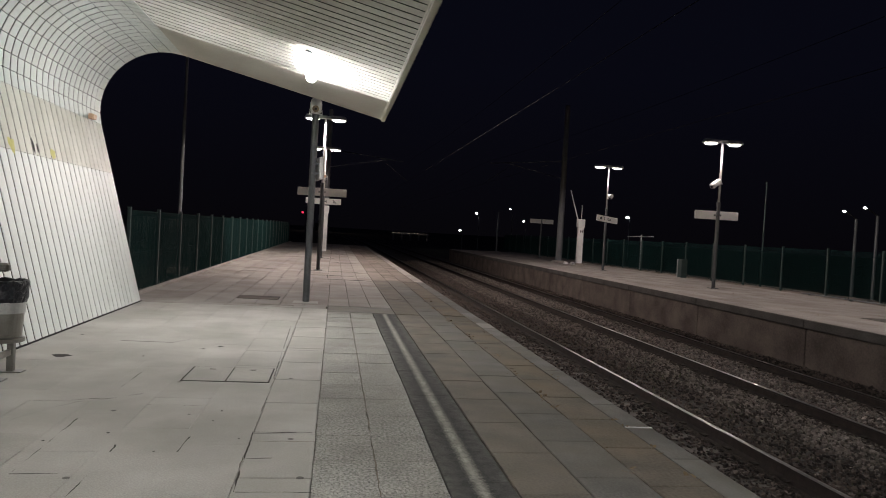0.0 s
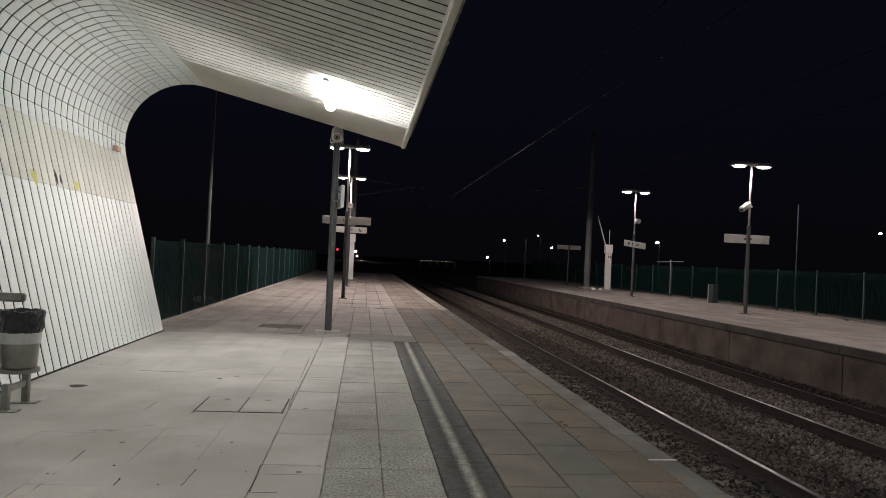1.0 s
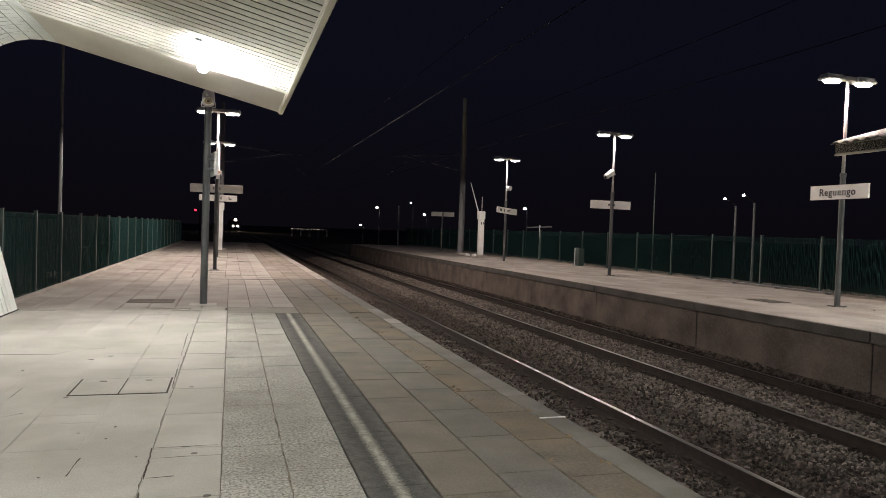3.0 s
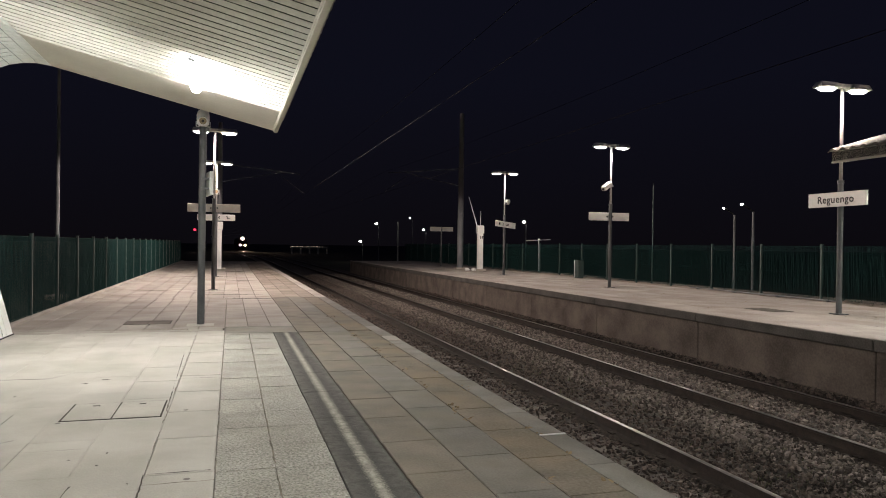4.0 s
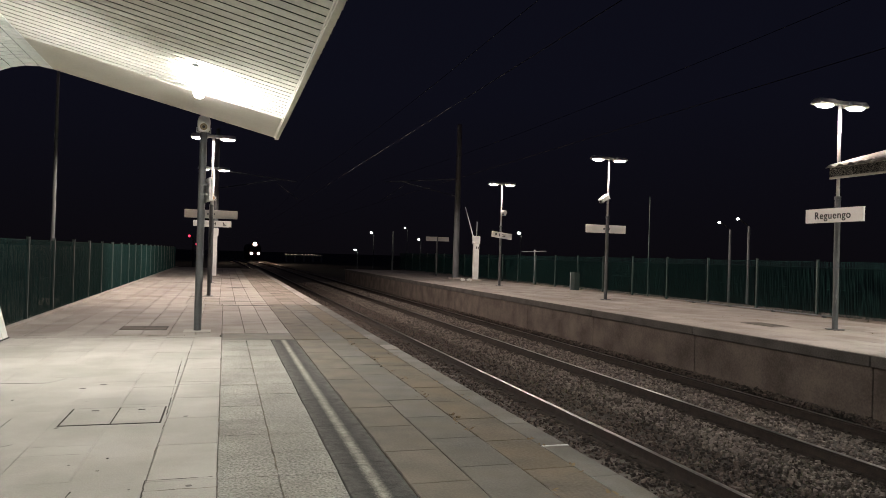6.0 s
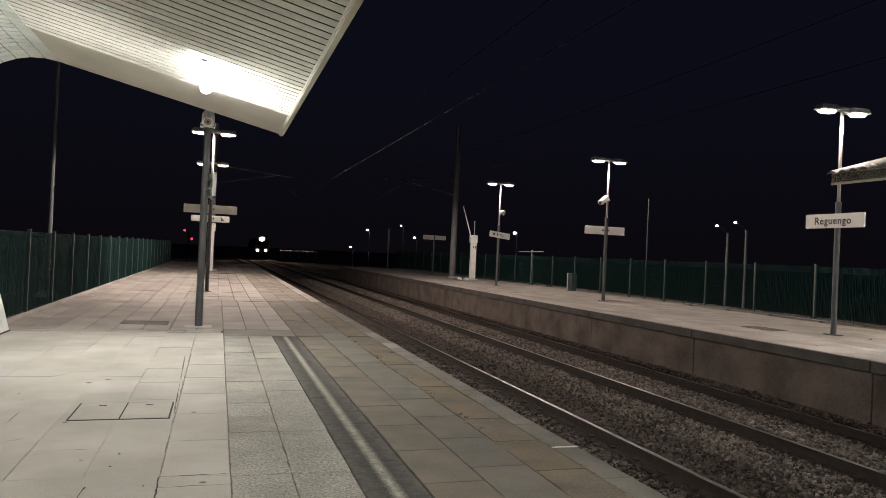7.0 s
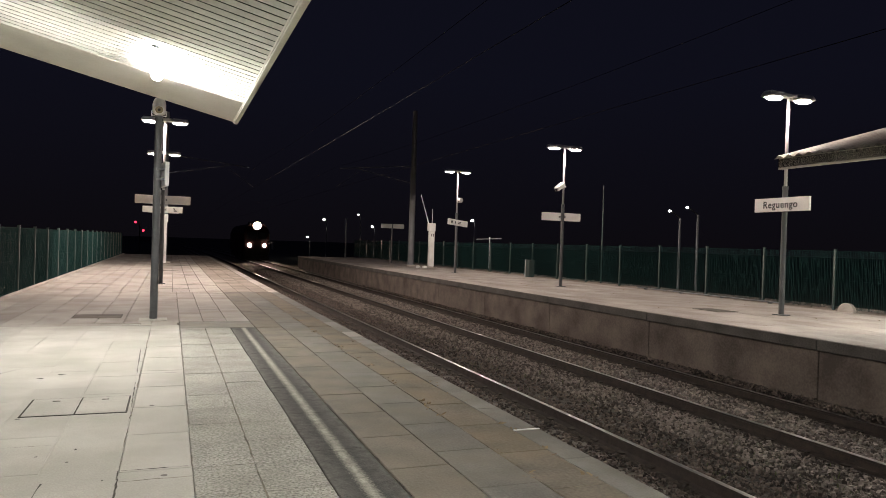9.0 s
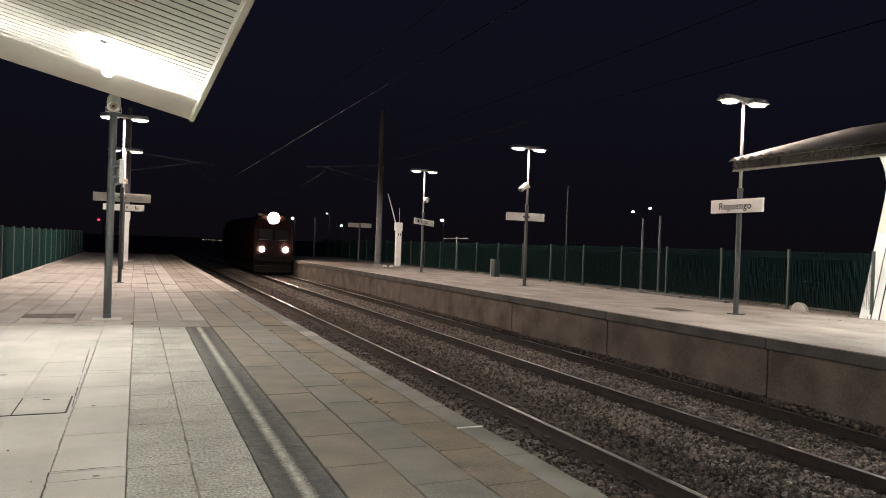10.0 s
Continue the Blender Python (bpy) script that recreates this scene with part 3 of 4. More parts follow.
stones(42000, 3.5, 7.3, 2.0, 60.0, -1.094, 0.025, 11, "ballast_dark")
stones(42000, 7.3, 10.6, 3.0, 62.0, -1.085, 0.026, 12)

stones(7000, 3.5, 10.7, -9.0, 3.0, -1.095, 0.027, 13)
stones(6000, 10.42, 10.80, 3.0, 40.0, -0.93, 0.03, 14, "ballast_dark")
sleeper_mesh = slab_mesh(2.6, 0.24, "sleeper", 0.0, 0.2)
for tx in TRACKS:
    for k in range(-18, 95):
        yy = 0.6 + 0.6 * k
        child("sleeper", sleeper_mesh, track_bed, pose(tx, yy, RAIL_Z - 0.186))


def rail(x0):
    prof = [(-0.075, -0.19), (0.075, -0.19), (0.075, -0.165), (0.014, -0.135), (0.012, -0.045), (0.035, -0.035), (0.036, -0.013), (0.0345, -0.0075), (0.0305, -0.0035), (0.025, -0.0012), (0.0, 0.0), (-0.025, -0.0012), (-0.0305, -0.0035), (-0.0345, -0.0075), (-0.036, -0.013), (-0.035, -0.035), (-0.012, -0.045), (-0.014, -0.135), (-0.075, -0.165)]
    bm = bmesh.new()
    last = None
    for yy in [-12, 0, 20, 40, 60, 80] + list(range(90, 420, 10)):
        ring = [bm.verts.new((x0 + bend(yy) + a, yy, RAIL_Z + c)) for a, c in prof]
        if last:
            for i in range(len(prof)):
                f = bm.faces.new((last[i], ring[i], ring[(i + 1) % len(prof)], last[(i + 1) % len(prof)]))
                f.material_index = 1 if 7 <= i <= 12 else 0
                f.smooth = 6 <= i <= 13
        last = ring
    bmesh.ops.recalc_face_normals(bm, faces=bm.faces)
    # dark band along the rail: rust, with the rail's shade painted in
    rust = bmesh.new()
    last = None
    for yy in [-12, 62] + list(range(70, 420, 10)):
        cur = [rust.verts.new((x0 + bend(yy) + a, yy, RAIL_Z + c)) for a, c in ((-0.20, -0.185), (-0.13, -0.163), (0.13, -0.163), (0.20, -0.185))]
        if last:
            for i in range(3):
                rust.faces.new((last[i], last[i + 1], cur[i + 1], cur[i]))
        last = cur
    part("rusty_shaded_bed", rust, "rust_shade_bed", track_bed, "rust-stained ballast under the rail, darkened for its shade")
    ob = part("rail", bm, "rail_side", track_bed, "rusty steel rail with a polished head")
    ob.data.materials.append(M["rail_top"])


for tx in TRACKS:
    rail(tx - HALF)
    rail(tx + HALF)

clip_mesh = bpy.data.meshes.new("rail_fastening")
cb = boxed(-0.11, 0.11, -0.06, 0.06, -0.17, -0.145)
cb.to_mesh(clip_mesh)
cb.free()
clip_mesh.materials.append(M["rail_side"])
for k in range(2, 40):
    for rx in (TRACKS[0] + HALF, TRACKS[1] - HALF, TRACKS[1] + HALF):
        child("rail_fastening", clip_mesh, track_bed, pose(rx, 0.6 + 0.6 * k, RAIL_Z))

# ---- opposite platform ----
opposite = tagged(part("platform_far", boxed(FAR_EDGE + 0.10, 18.5, -12, 62, -1.3, FZ - 0.02), "platform_face"), "opposite station platform with stained concrete wall and pale paving", "platform", kind="structure")
for k in range(16):
    y0 = 9.12 + 4.58 * (k - 5)
    part("wall_panel", boxed(FAR_EDGE + 0.075, FAR_EDGE + 0.12, y0 + 0.012, y0 + 4.568, -1.3, FZ - 0.16, bevel=0.008), "platform_face", opposite)
    part("coping_beam", boxed(FAR_EDGE, FAR_EDGE + 0.36, y0 + 0.006, y0 + 4.574, FZ - 0.20, FZ - 0.012, bevel=0.012), "platform_cap", opposite)
paving_pieces(FAR_EDGE + 0.02, 16.55, 6.0, 27.0, 0.583, 1.5, FZ, "pale_piece", 0.003, 9, opposite)
paving("paving", FAR_EDGE + 0.02, 16.55, -12, 6.0, 0.583, 1.5, FZ, "concrete_far", 0.004, 19, opposite)
paving("paving", FAR_EDGE + 0.02, 16.55, 27.0, 62, 0.583, 1.5, FZ, "concrete_far", 0.004, 29, opposite)
paving("verge_paving", 16.55, 18.4, -12, 62, 0.9, 3.0, FZ - 0.005, "brown_far", 0.004, 10, opposite)
cv = cover((12.95, 14.0, FZ), 0.9, 0.6, "stained inspection cover in the opposite platform", turn=90, mat="joint")

# ---- fences ----


def fence_meshes(length, height):
    post = bmesh.new()
    box(post, -0.03, 0.03, -0.03, 0.03, 0, height + 0.04, bevel=0.005)
    box(post, -0.035, 0.035, -0.035, 0.035, height + 0.04, height + 0.055)
    panel = bmesh.new()
    n = int(length / 0.03)
    jig = random.Random(9)
    for i in range(1, n):
        yy = i * length / n + jig.uniform(-0.008, 0.008)
        box(panel, -0.0025, 0.0025, yy - 0.0025, yy + 0.0025, 0.05, height)
    for zz in (0.06, height * 0.5, height - 0.01):
        box(panel, -0.003, 0.003, 0.03, length - 0.03, zz - 0.002, zz + 0.002)
    out = []
    for nm, bm, mt in (("fence_post", post, "fence_post"), ("mesh_panel", panel, "fence")):
        me = bpy.data.meshes.new(nm)
        bm.to_mesh(me)
        bm.free()
        me.materials.append(M[mt])
        out.append(me)
    return out


def fence(x, y0, count, pitch, height, z, label):
    t = thing("fence", (x, y0, z), label, "fence")
    pm, wm = fence_meshes(pitch, height)
    for k in range(count):
        child("fence_post", pm, t, pose(0, k * pitch, 0))
        child("mesh_panel", wm, t, pose(0, k * pitch, 0))
    return t


fence(-3.0, 13.66, 21, 2.2, 1.62, 0.0, "dark green welded mesh fence along the near platform")
fence(16.82, 11.57, 23, 2.395, 1.55, FZ, "dark green welded mesh fence along the opposite platform")

# ---- canopy ----
CX, CZ, CR = -2.35, 3.35, 1.09
LEAN = radians(14.45)   # of the wall
PITCH, FAR_PITCH = radians(13.4), radians(15.6)   # of the ceilings


def profile(off=0.0, fall=PITCH):
    """Inner outline of the canopy in x, z from wall foot to eave, moved outwards by off; with run kinds."""
    foot = Vector((CX - (CR + off) * math.cos(LEAN), CZ - (CR + off) * math.sin(LEAN)))
    length = foot.y / math.cos(LEAN)
    down = Vector((math.sin(LEAN), -math.cos(LEAN)))
    wall = [foot + down * length, foot + down * (length - 2.24 / math.cos(LEAN)), foot]
    steps = 11
    arc = []
    for i in range(steps + 1):
        a = math.pi + LEAN - (math.pi + LEAN - (math.pi / 2 - fall)) * i / steps
        arc.append(Vector((CX + (CR + off) * math.cos(a), CZ + (CR + off) * math.sin(a))))
    run = Vector((math.cos(fall), -math.sin(fall)))
    eave = arc[-1] + run * ((1.53 - arc[-1].x) / run.x)
    return wall, arc, eave


def strip_mesh(name, pts, width, mat, thick=0.024, gap=0.006, groove=0.0035, crown=0.0):
    """One bent sheet along the outline, width along y, with turned-back edges and a shallow groove at each bend, both
    coloured dark as gap shade.
    """
    row = [(gap, thick), (gap, 0.008), (gap + 0.008, 0.0), (width - gap - 0.008, 0.0), (width - gap, 0.008), (width - gap, thick)]
    if crown:
        a, b2 = gap + 0.004, width - gap - 0.004
        row = [(gap, thick)] + [(a + (b2 - a) * i / 8, crown * (2 * i / 8 - 1) ** 4) for i in range(9)] + [(width - gap, thick)]
    m = len(row)
    stations = []
    for i, q in enumerate(pts):
        d0 = (pts[i] - pts[i - 1]).normalized() if i else (pts[1] - pts[0]).normalized()
        d1 = (pts[i + 1] - pts[i]).normalized() if i + 1 < len(pts) else d0
        if 0 < i < len(pts) - 1:
            stations += [(q - d0 * groove, d0, 0.0), (q, (d0 + d1).normalized(), 0.010), (q + d1 * groove, d1, 0.0)]
        else:
            stations.append((q + d1 * (0.003 if i == 0 else -0.003), d1, 0.0))
    verts, faces = [], []
    for q, d, sink in stations:
        nrm = Vector((d.y, -d.x))
        for yy, o in row:
            w = q - nrm * (max(o, sink))
            verts.append((w.x, yy, w.y))
    for j in range(len(stations) - 1):
        k = m * j
        faces += [(k + i, k + i + 1, k + m + 1 + i, k + m + i) for i in range(m - 1)]
    last = m * (len(stations) - 1)
    faces += [tuple(range(m)), tuple(last + m - 1 - i for i in range(m))]
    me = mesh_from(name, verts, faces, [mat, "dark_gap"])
    # side edges and grooves painted dark, for the shade in the gaps
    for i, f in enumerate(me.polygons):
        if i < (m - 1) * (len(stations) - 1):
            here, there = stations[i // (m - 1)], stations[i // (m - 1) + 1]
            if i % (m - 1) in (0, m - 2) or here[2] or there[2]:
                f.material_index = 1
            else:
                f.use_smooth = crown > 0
    return me


def canopy(length, label, at, mirror=False, plain=0.30, fall=PITCH):
    """A curved platform canopy; its end is at local y = 0 and it runs back along -y."""
    t = thing("platform_canopy", at, label, "canopy", turn=180 if mirror else 0)
    wall, arc, eave = profile(0.0, fall)
    pitch = 0.2
    end_plain = 0.30
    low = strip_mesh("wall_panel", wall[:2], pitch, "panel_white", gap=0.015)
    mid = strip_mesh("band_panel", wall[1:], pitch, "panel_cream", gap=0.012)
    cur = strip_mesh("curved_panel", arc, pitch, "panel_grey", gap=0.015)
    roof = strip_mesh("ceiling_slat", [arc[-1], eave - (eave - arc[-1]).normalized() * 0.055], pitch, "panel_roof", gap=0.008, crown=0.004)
    for k in range(int(length / pitch) - 1):
        yy = (end_plain + k * pitch) if mirror else -end_plain - (k + 1) * pitch
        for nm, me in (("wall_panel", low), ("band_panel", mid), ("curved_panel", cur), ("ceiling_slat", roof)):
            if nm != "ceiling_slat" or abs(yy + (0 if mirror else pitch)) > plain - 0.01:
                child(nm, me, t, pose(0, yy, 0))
    ends = ((0.004, end_plain - 0.004) if mirror else (-end_plain + 0.004, -0.004))
    wide = ends[1] - ends[0]
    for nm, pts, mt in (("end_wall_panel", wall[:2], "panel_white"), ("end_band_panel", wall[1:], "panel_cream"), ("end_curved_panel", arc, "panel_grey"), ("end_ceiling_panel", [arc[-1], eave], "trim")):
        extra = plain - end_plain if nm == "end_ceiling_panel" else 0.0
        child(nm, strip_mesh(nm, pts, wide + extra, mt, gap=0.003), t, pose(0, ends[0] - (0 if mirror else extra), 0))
    y0, y1 = (0.0, length) if mirror else (-length, 0.0)
    # closed shell behind the slats
    bm = bmesh.new()
    inner = profile(0.024, fall)
    outer = profile(0.20, fall)
    pin = inner[0] + inner[1][1:] + [inner[2]]
    pout = outer[0] + outer[1][1:] + [outer[2] + Vector((0, 0.0))]
    pin[0].y = pout[0].y = 0.0
    loops = []
    for yy in (y0, y1):
        loops.append(([bm.verts.new((p.x, yy, p.y)) for p in pin], [bm.verts.new((p.x, yy, p.y)) for p in pout]))
    (ia, oa), (ib, ob2) = loops
    for i in range(len(pin) - 1):
        bm.faces.new((ia[i], ia[i + 1], ib[i + 1], ib[i]))
        bm.faces.new((oa[i], ob2[i], ob2[i + 1], oa[i + 1]))
        bm.faces.new((ia[i], oa[i], oa[i + 1], ia[i + 1]))
        bm.faces.new((ib[i], ib[i + 1], ob2[i + 1], ob2[i]))
    bm.faces.new((ia[-1], oa[-1], ob2[-1], ib[-1]))
    bmesh.ops.recalc_face_normals(bm, faces=bm.faces)
    part("shell", bm, "dark_gap", t)
    # eave beam and lip
    part("eave_beam", boxed(1.46, 1.53, y0, y1, eave.y + 0.002, eave.y + 0.222, bevel=0.008), "trim", t)
    part("baseboard", boxed(wall[0].x - 0.01, wall[0].x + 0.012, y0, y1, 0.0, 0.018, bevel=0.003), "dark_gap", t)
    part("eave_lip", boxed(1.475, 1.545, y0, y1, eave.y - 0.02, eave.y + 0.002, bevel=0.006), "trim", t)
    # corrugated sheet on top
    cor = bmesh.new()
    stop = outer[2] + Vector((0.11, -0.026))
    path = outer[1][4:] + [stop]
    rows = []
    nn = int(length / 0.0315)
    for j in range(nn + 1):
        yy = y0 + (y1 - y0) * j / nn
        wave = 0.028 - 0.028 * math.cos(math.pi * j / 4) + 0.012
        row = []
        for q in path:
            c = Vector((CX, CZ))
            out = Vector((math.sin(fall), math.cos(fall))) if q.x > path[-2].x - 1e-6 else (q - c).normalized()
            w = q + out * wave
            row.append(cor.verts.new((w.x, yy, w.y)))
        rows.append(row)
    for a, b2 in zip(rows, rows[1:]):
        for i in range(len(path) - 1):
            cor.faces.new((a[i], b2[i], b2[i + 1], a[i + 1]))
    sheet = part("corrugated_roof", cor, "sheet", t, "weathered grey corrugated roof sheet")
    mod = sheet.modifiers.new("thick", "SOLIDIFY")
    mod.thickness = 0.012
    return t


near_canopy = canopy(21.0, "white slatted curved platform canopy with corrugated roof", (0, END_Y, 0), plain=1.9)
far_canopy = canopy(19.0, "white slatted curved canopy on the opposite platform", (14.11, 11.85, -0.03), mirror=True, fall=FAR_PITCH)


def canopy_lamp(at, tilt):
    """A long batten along the platform; its back lies on the sloping ceiling."""
    t = thing("batten_lamp", at, "lit white fluorescent batten fixed along the canopy ceiling", "lamp", group="canopy lamps")
    t.matrix_basis = pose(*at, 0, tilt, 0)
    part("tray", boxed(-0.07, 0.07, -0.78, 0.78, -0.022, 0.0, bevel=0.006), "white", t)
    bm = bmesh.new()
    rows = []
    for yy, k in ((-0.80, 0.70), (-0.77, 1.0), (0.77, 1.0), (0.80, 0.70)):
        rows.append([bm.verts.new((0.078 * k * math.cos(a), yy, -0.022 - 0.075 * k * math.sin(a))) for a in [math.pi * i / 10 for i in range(11)]])
    for lo, hi in zip(rows, rows[1:]):
        for i in range(10):
            bm.faces.new((lo[i], hi[i], hi[i + 1], lo[i + 1]))
    bm.faces.new(rows[0])
    bm.faces.new(rows[-1][::-1])
    bmesh.ops.recalc_face_normals(bm, faces=bm.faces)
    part("diffuser", bm, "tube", t, "glowing round-bottomed diffuser", smooth=True)
    for k in (-1, 1):
        part("end_bracket", boxed(-0.035, 0.035, k * 0.80 - 0.015, k * 0.80 + 0.015, -0.016, 0.015, bevel=0.004), "pole_grey", t)
    for k in (-0.5, 0.5):
        part("hanger", boxed(-0.03, 0.03, k - 0.02, k + 0.02, 0.0, 0.03), "white", t)


for lx, ly in CANOPY_LAMPS:
    canopy_lamp((lx, ly, 3.825), 13.4)
for lx, ly in FAR_CANOPY_LAMPS:
    canopy_lamp((lx, ly, 3.69), -15.6)

jb = thing("junction_box", (-3.385, 12.52, 3.12), "small tan junction box on the canopy wall", "junction box")
part("case", boxed(0.0, 0.07, -0.09, 0.09, -0.045, 0.045, bevel=0.01), "tan", jb)
part("lid", boxed(0.07, 0.085, -0.08, 0.08, -0.038, 0.038, bevel=0.006), "tan", jb)
M["yellow_paint"] = surface("faded_yellow_spray", (0.50, 0.48, 0.10), (0.64, 0.60, 0.25), 9, 0.6)
for i, (gy, gz, ry, rz, mt) in enumerate([(9.26, 2.30, 0.10, 0.13, "yellow_paint"), (9.92, 2.36, 0.045, 0.12, "dirt"), (10.05, 2.34, 0.035, 0.10, "dirt"), (10.57, 2.31, 0.12, 0.10, "yellow_paint")]):
    r = random.Random(i + 40)
    bm = bmesh.new()
    xx = -3.204 - (gz - 2.30) * math.tan(LEAN)
    bm.faces.new([bm.verts.new((xx + 0.004 - rz * math.sin(a) * k * math.tan(LEAN), gy - END_Y + ry * math.cos(a) * k, gz + rz * math.sin(a) * k)) for a, k in [(2 * math.pi * j / 10, r.uniform(0.5, 1.1)) for j in range(10)]])
    part("spray_mark", bm, mt, near_canopy, "sprayed paint mark")

# ---- posts, lamps, signs ----


def lamp_pole(at, label):
    t = thing("platform_lamp", at, label, "lamp post", group="platform lamps")
    h = POLE_TOP - at[2]
    part("base_plate", boxed(-0.14, 0.14, -0.14, 0.14, 0.0, 0.02, bevel=0.004), "pole_grey", t)
    part("lower_pole", rodded((0, 0, 0.02), (0, 0, 2.95), 0.062, 0.060, seg=16), "pole_grey", t, smooth=False)
    # paler than the lower pole: lamplight from the heads put into its colour
    part("upper_pole", rodded((0, 0, 2.95), (0, 0, h), 0.037, 0.034, seg=20), "pole_pale", t, smooth=True)
    part("collar", rodded((0, 0, 2.92), (0, 0, 2.99), 0.068, 0.068, seg=16), "pole_grey", t)
    part("cross_arm", boxed(-0.24, 0.24, -0.07, 0.07, h - 0.03, h + 0.07, bevel=0.01), "white", t)
    for side in (-1, 1):
        bm = boxed(-0.27, 0.27, -0.15, 0.15, 0.0, 0.13, bevel=0.025)
        for v in bm.verts:
            if v.co.z > 0.06:
                v.co.x *= 0.86
                v.co.y *= 0.8
        head = part("lamp_head", bm, "white", t)
        head.location = (side * 0.44, 0, h - 0.05)
        disc = part("diffuser", lathe([(0.05, -0.055), (0.13, -0.04), (0.155, -0.004)], 20), "lamp_disc", head, "glowing lamp diffuser", smooth=True)
        disc.scale = (1.5, 0.92, 1.1)
    return t


def board(parent, w, h, z, y=-0.08, turn=0, bars=True, mat="sign_grey", x=0.0):
    m = pose(x, 0, z, 0, 0, turn) @ pose(0, y, 0)
    b = part("sign_board", boxed(-w / 2, w / 2, -0.03, 0.03, -h / 2, h / 2, bevel=0.008), mat, parent)
    b.matrix_basis = m
    for s in (-0.1, 0.1):
        part("bracket", boxed(-0.02 + s, 0.02 + s, *((0.03, 0.07) if y < 0 else (-0.10, -0.03)), -0.03, 0.03), "pole_grey", b)
    return b


def bar(parent, x0, x1, z0, z1, y=-0.033):
    return part("printed_bar", boxed(x0, x1, y - 0.002, y + 0.002, z0, z1), "black", parent)


lamp_a = lamp_pole((*NEAR_POLES[0], 0), "grey twin-headed platform lamp post with a plain sign")
# both near boards are greyed, painting the shade on their backlit faces
board(lamp_a, 1.66, 0.27, 2.68, y=0.10)
lamp_b = lamp_pole((*NEAR_POLES[1], 0), "grey twin-headed platform lamp post with an arrow sign")
sb = board(lamp_b, 1.66, 0.27, 2.70, y=0.10)
bar(sb, 0.12, 0.15, -0.07, 0.07)
bm = boxed(0.46, 0.49, -0.036, -0.032, -0.07, 0.07)
box(bm, 0.46, 0.60, -0.036, -0.032, -0.07, -0.04)
rod(bm, (0.44, -0.034, 0.07), (0.58, -0.034, -0.06), 0.012, seg=6)
part("arrow", bm, "black", sb)

r1 = lamp_pole((*FAR_POLES[0], FZ), "grey twin-headed lamp post carrying the station name sign")
nb = board(r1, 1.58, 0.31, 2.56, turn=-90, mat="sign_face", y=-0.10)
part("sign_frame", boxed(-0.79, 0.79, -0.032, 0.032, 0.15, 0.165, bevel=0.003), "white", nb)
word("Reguengo", 0.228, "black", nb, pose(-0.02, -0.034, 0, 90, 0, 0))
r2 = lamp_pole((*FAR_POLES[1], FZ), "grey twin-headed lamp post with a plain sign and a camera")
board(r2, 1.60, 0.29, 2.54, y=0.10, mat="sign_face")
r3 = lamp_pole((*FAR_POLES[2], FZ), "grey twin-headed lamp post with a direction sign and a loudspeaker")
b3 = board(r3, 1.42, 0.29, 2.50, turn=25, mat="sign_face")
b3.matrix_basis = b3.matrix_basis @ pose(0, 0, 0, 0, 4.5, 0)
bar(b3, -0.50, -0.40, -0.05, 0.06)
bar(b3, -0.22, -0.18, -0.07, 0.07)
bar(b3, 0.0, 0.22, 0.02, 0.05)
bar(b3, 0.0, 0.22, -0.05, -0.02)


def cctv(at, turn, label):
    t = thing("surveillance_camera", at, label, "camera", turn=turn)
    part("bracket", boxed(-0.02, 0.02, -0.10, 0.06, -0.09, -0.05), "white", t)
    part("housing", boxed(-0.075, 0.075, -0.36, 0.02, -0.05, 0.08, bevel=0.02), "white", t)
    part("lens", rodded((0, -0.375, 0.01), (0, -0.36, 0.01), 0.035), "black", t)
    part("arm", rodded((0, 0.05, -0.08), (0.0, 0.09, -0.12), 0.02), "white", t)
    return t


watch = cctv((13.70, 22.80, 3.80), -65, "white camera housing clamped to a lamp post")
watch.matrix_basis = pose(13.72, 22.76, 3.84, 30, 0, -65) @ Matrix.Scale(1.25, 4)


def horn(at, turn, label, front="tan"):
    t = thing("loudspeaker", at, label, "loudspeaker", turn=turn)
    bm = lathe([(0.07, 0.0), (0.085, 0.10), (0.11, 0.24), (0.115, 0.27)], 20)
    bmesh.ops.rotate(bm, verts=bm.verts, cent=(0, 0, 0), matrix=Matrix.Rotation(radians(100), 3, "X"))
    part("horn", bm, "white", t, smooth=False)
    part("grille", rodded((0, -0.275, -0.049), (0, -0.268, -0.047), 0.075, seg=20), front, t)
    part("yoke", boxed(-0.13, -0.115, -0.16, -0.10, -0.16, 0.02), "white", t)
    part("yoke", boxed(0.115, 0.13, -0.16, -0.10, -0.16, 0.02), "white", t)
    part("yoke_bar", boxed(-0.13, 0.13, -0.16, -0.10, -0.175, -0.16), "white", t)
    return t


horn((13.75, 32.98, 3.80), 20, "white loudspeaker on a lamp post", "sign_face")
horn((0.12, 34.13, 3.90), 0, "small white loudspeaker on a lamp post")

# post with a loudspeaker at the end of the canopy
sp = thing("speaker_post", (0.24, 14.25, 0), "thick grey steel post in a paved base", "post")
part("shaft", rodded((0, 0, 0), (0, 0, 3.70), 0.068, 0.066, seg=20), "pole_grey", sp)
part("cap", rodded((0, 0, 3.70), (0, 0, 3.715), 0.074, seg=20), "pole_grey", sp)
part("base_slab", boxed(-0.24, 0.24, -0.34, 0.14, -0.02, 0.006, bevel=0.003), "concrete", sp)
speaker = thing("loudspeaker", (0.24, 14.25, 3.715), "white domed loudspeaker with round tan grille on a post", "loudspeaker")
part("case", lathe([(0.085, 0.03), (0.108, 0.05), (0.116, 0.14), (0.116, 0.21), (0.107, 0.265), (0.082, 0.31), (0.045, 0.335), (0.01, 0.342)], 28), "sign_face", speaker, smooth=True)
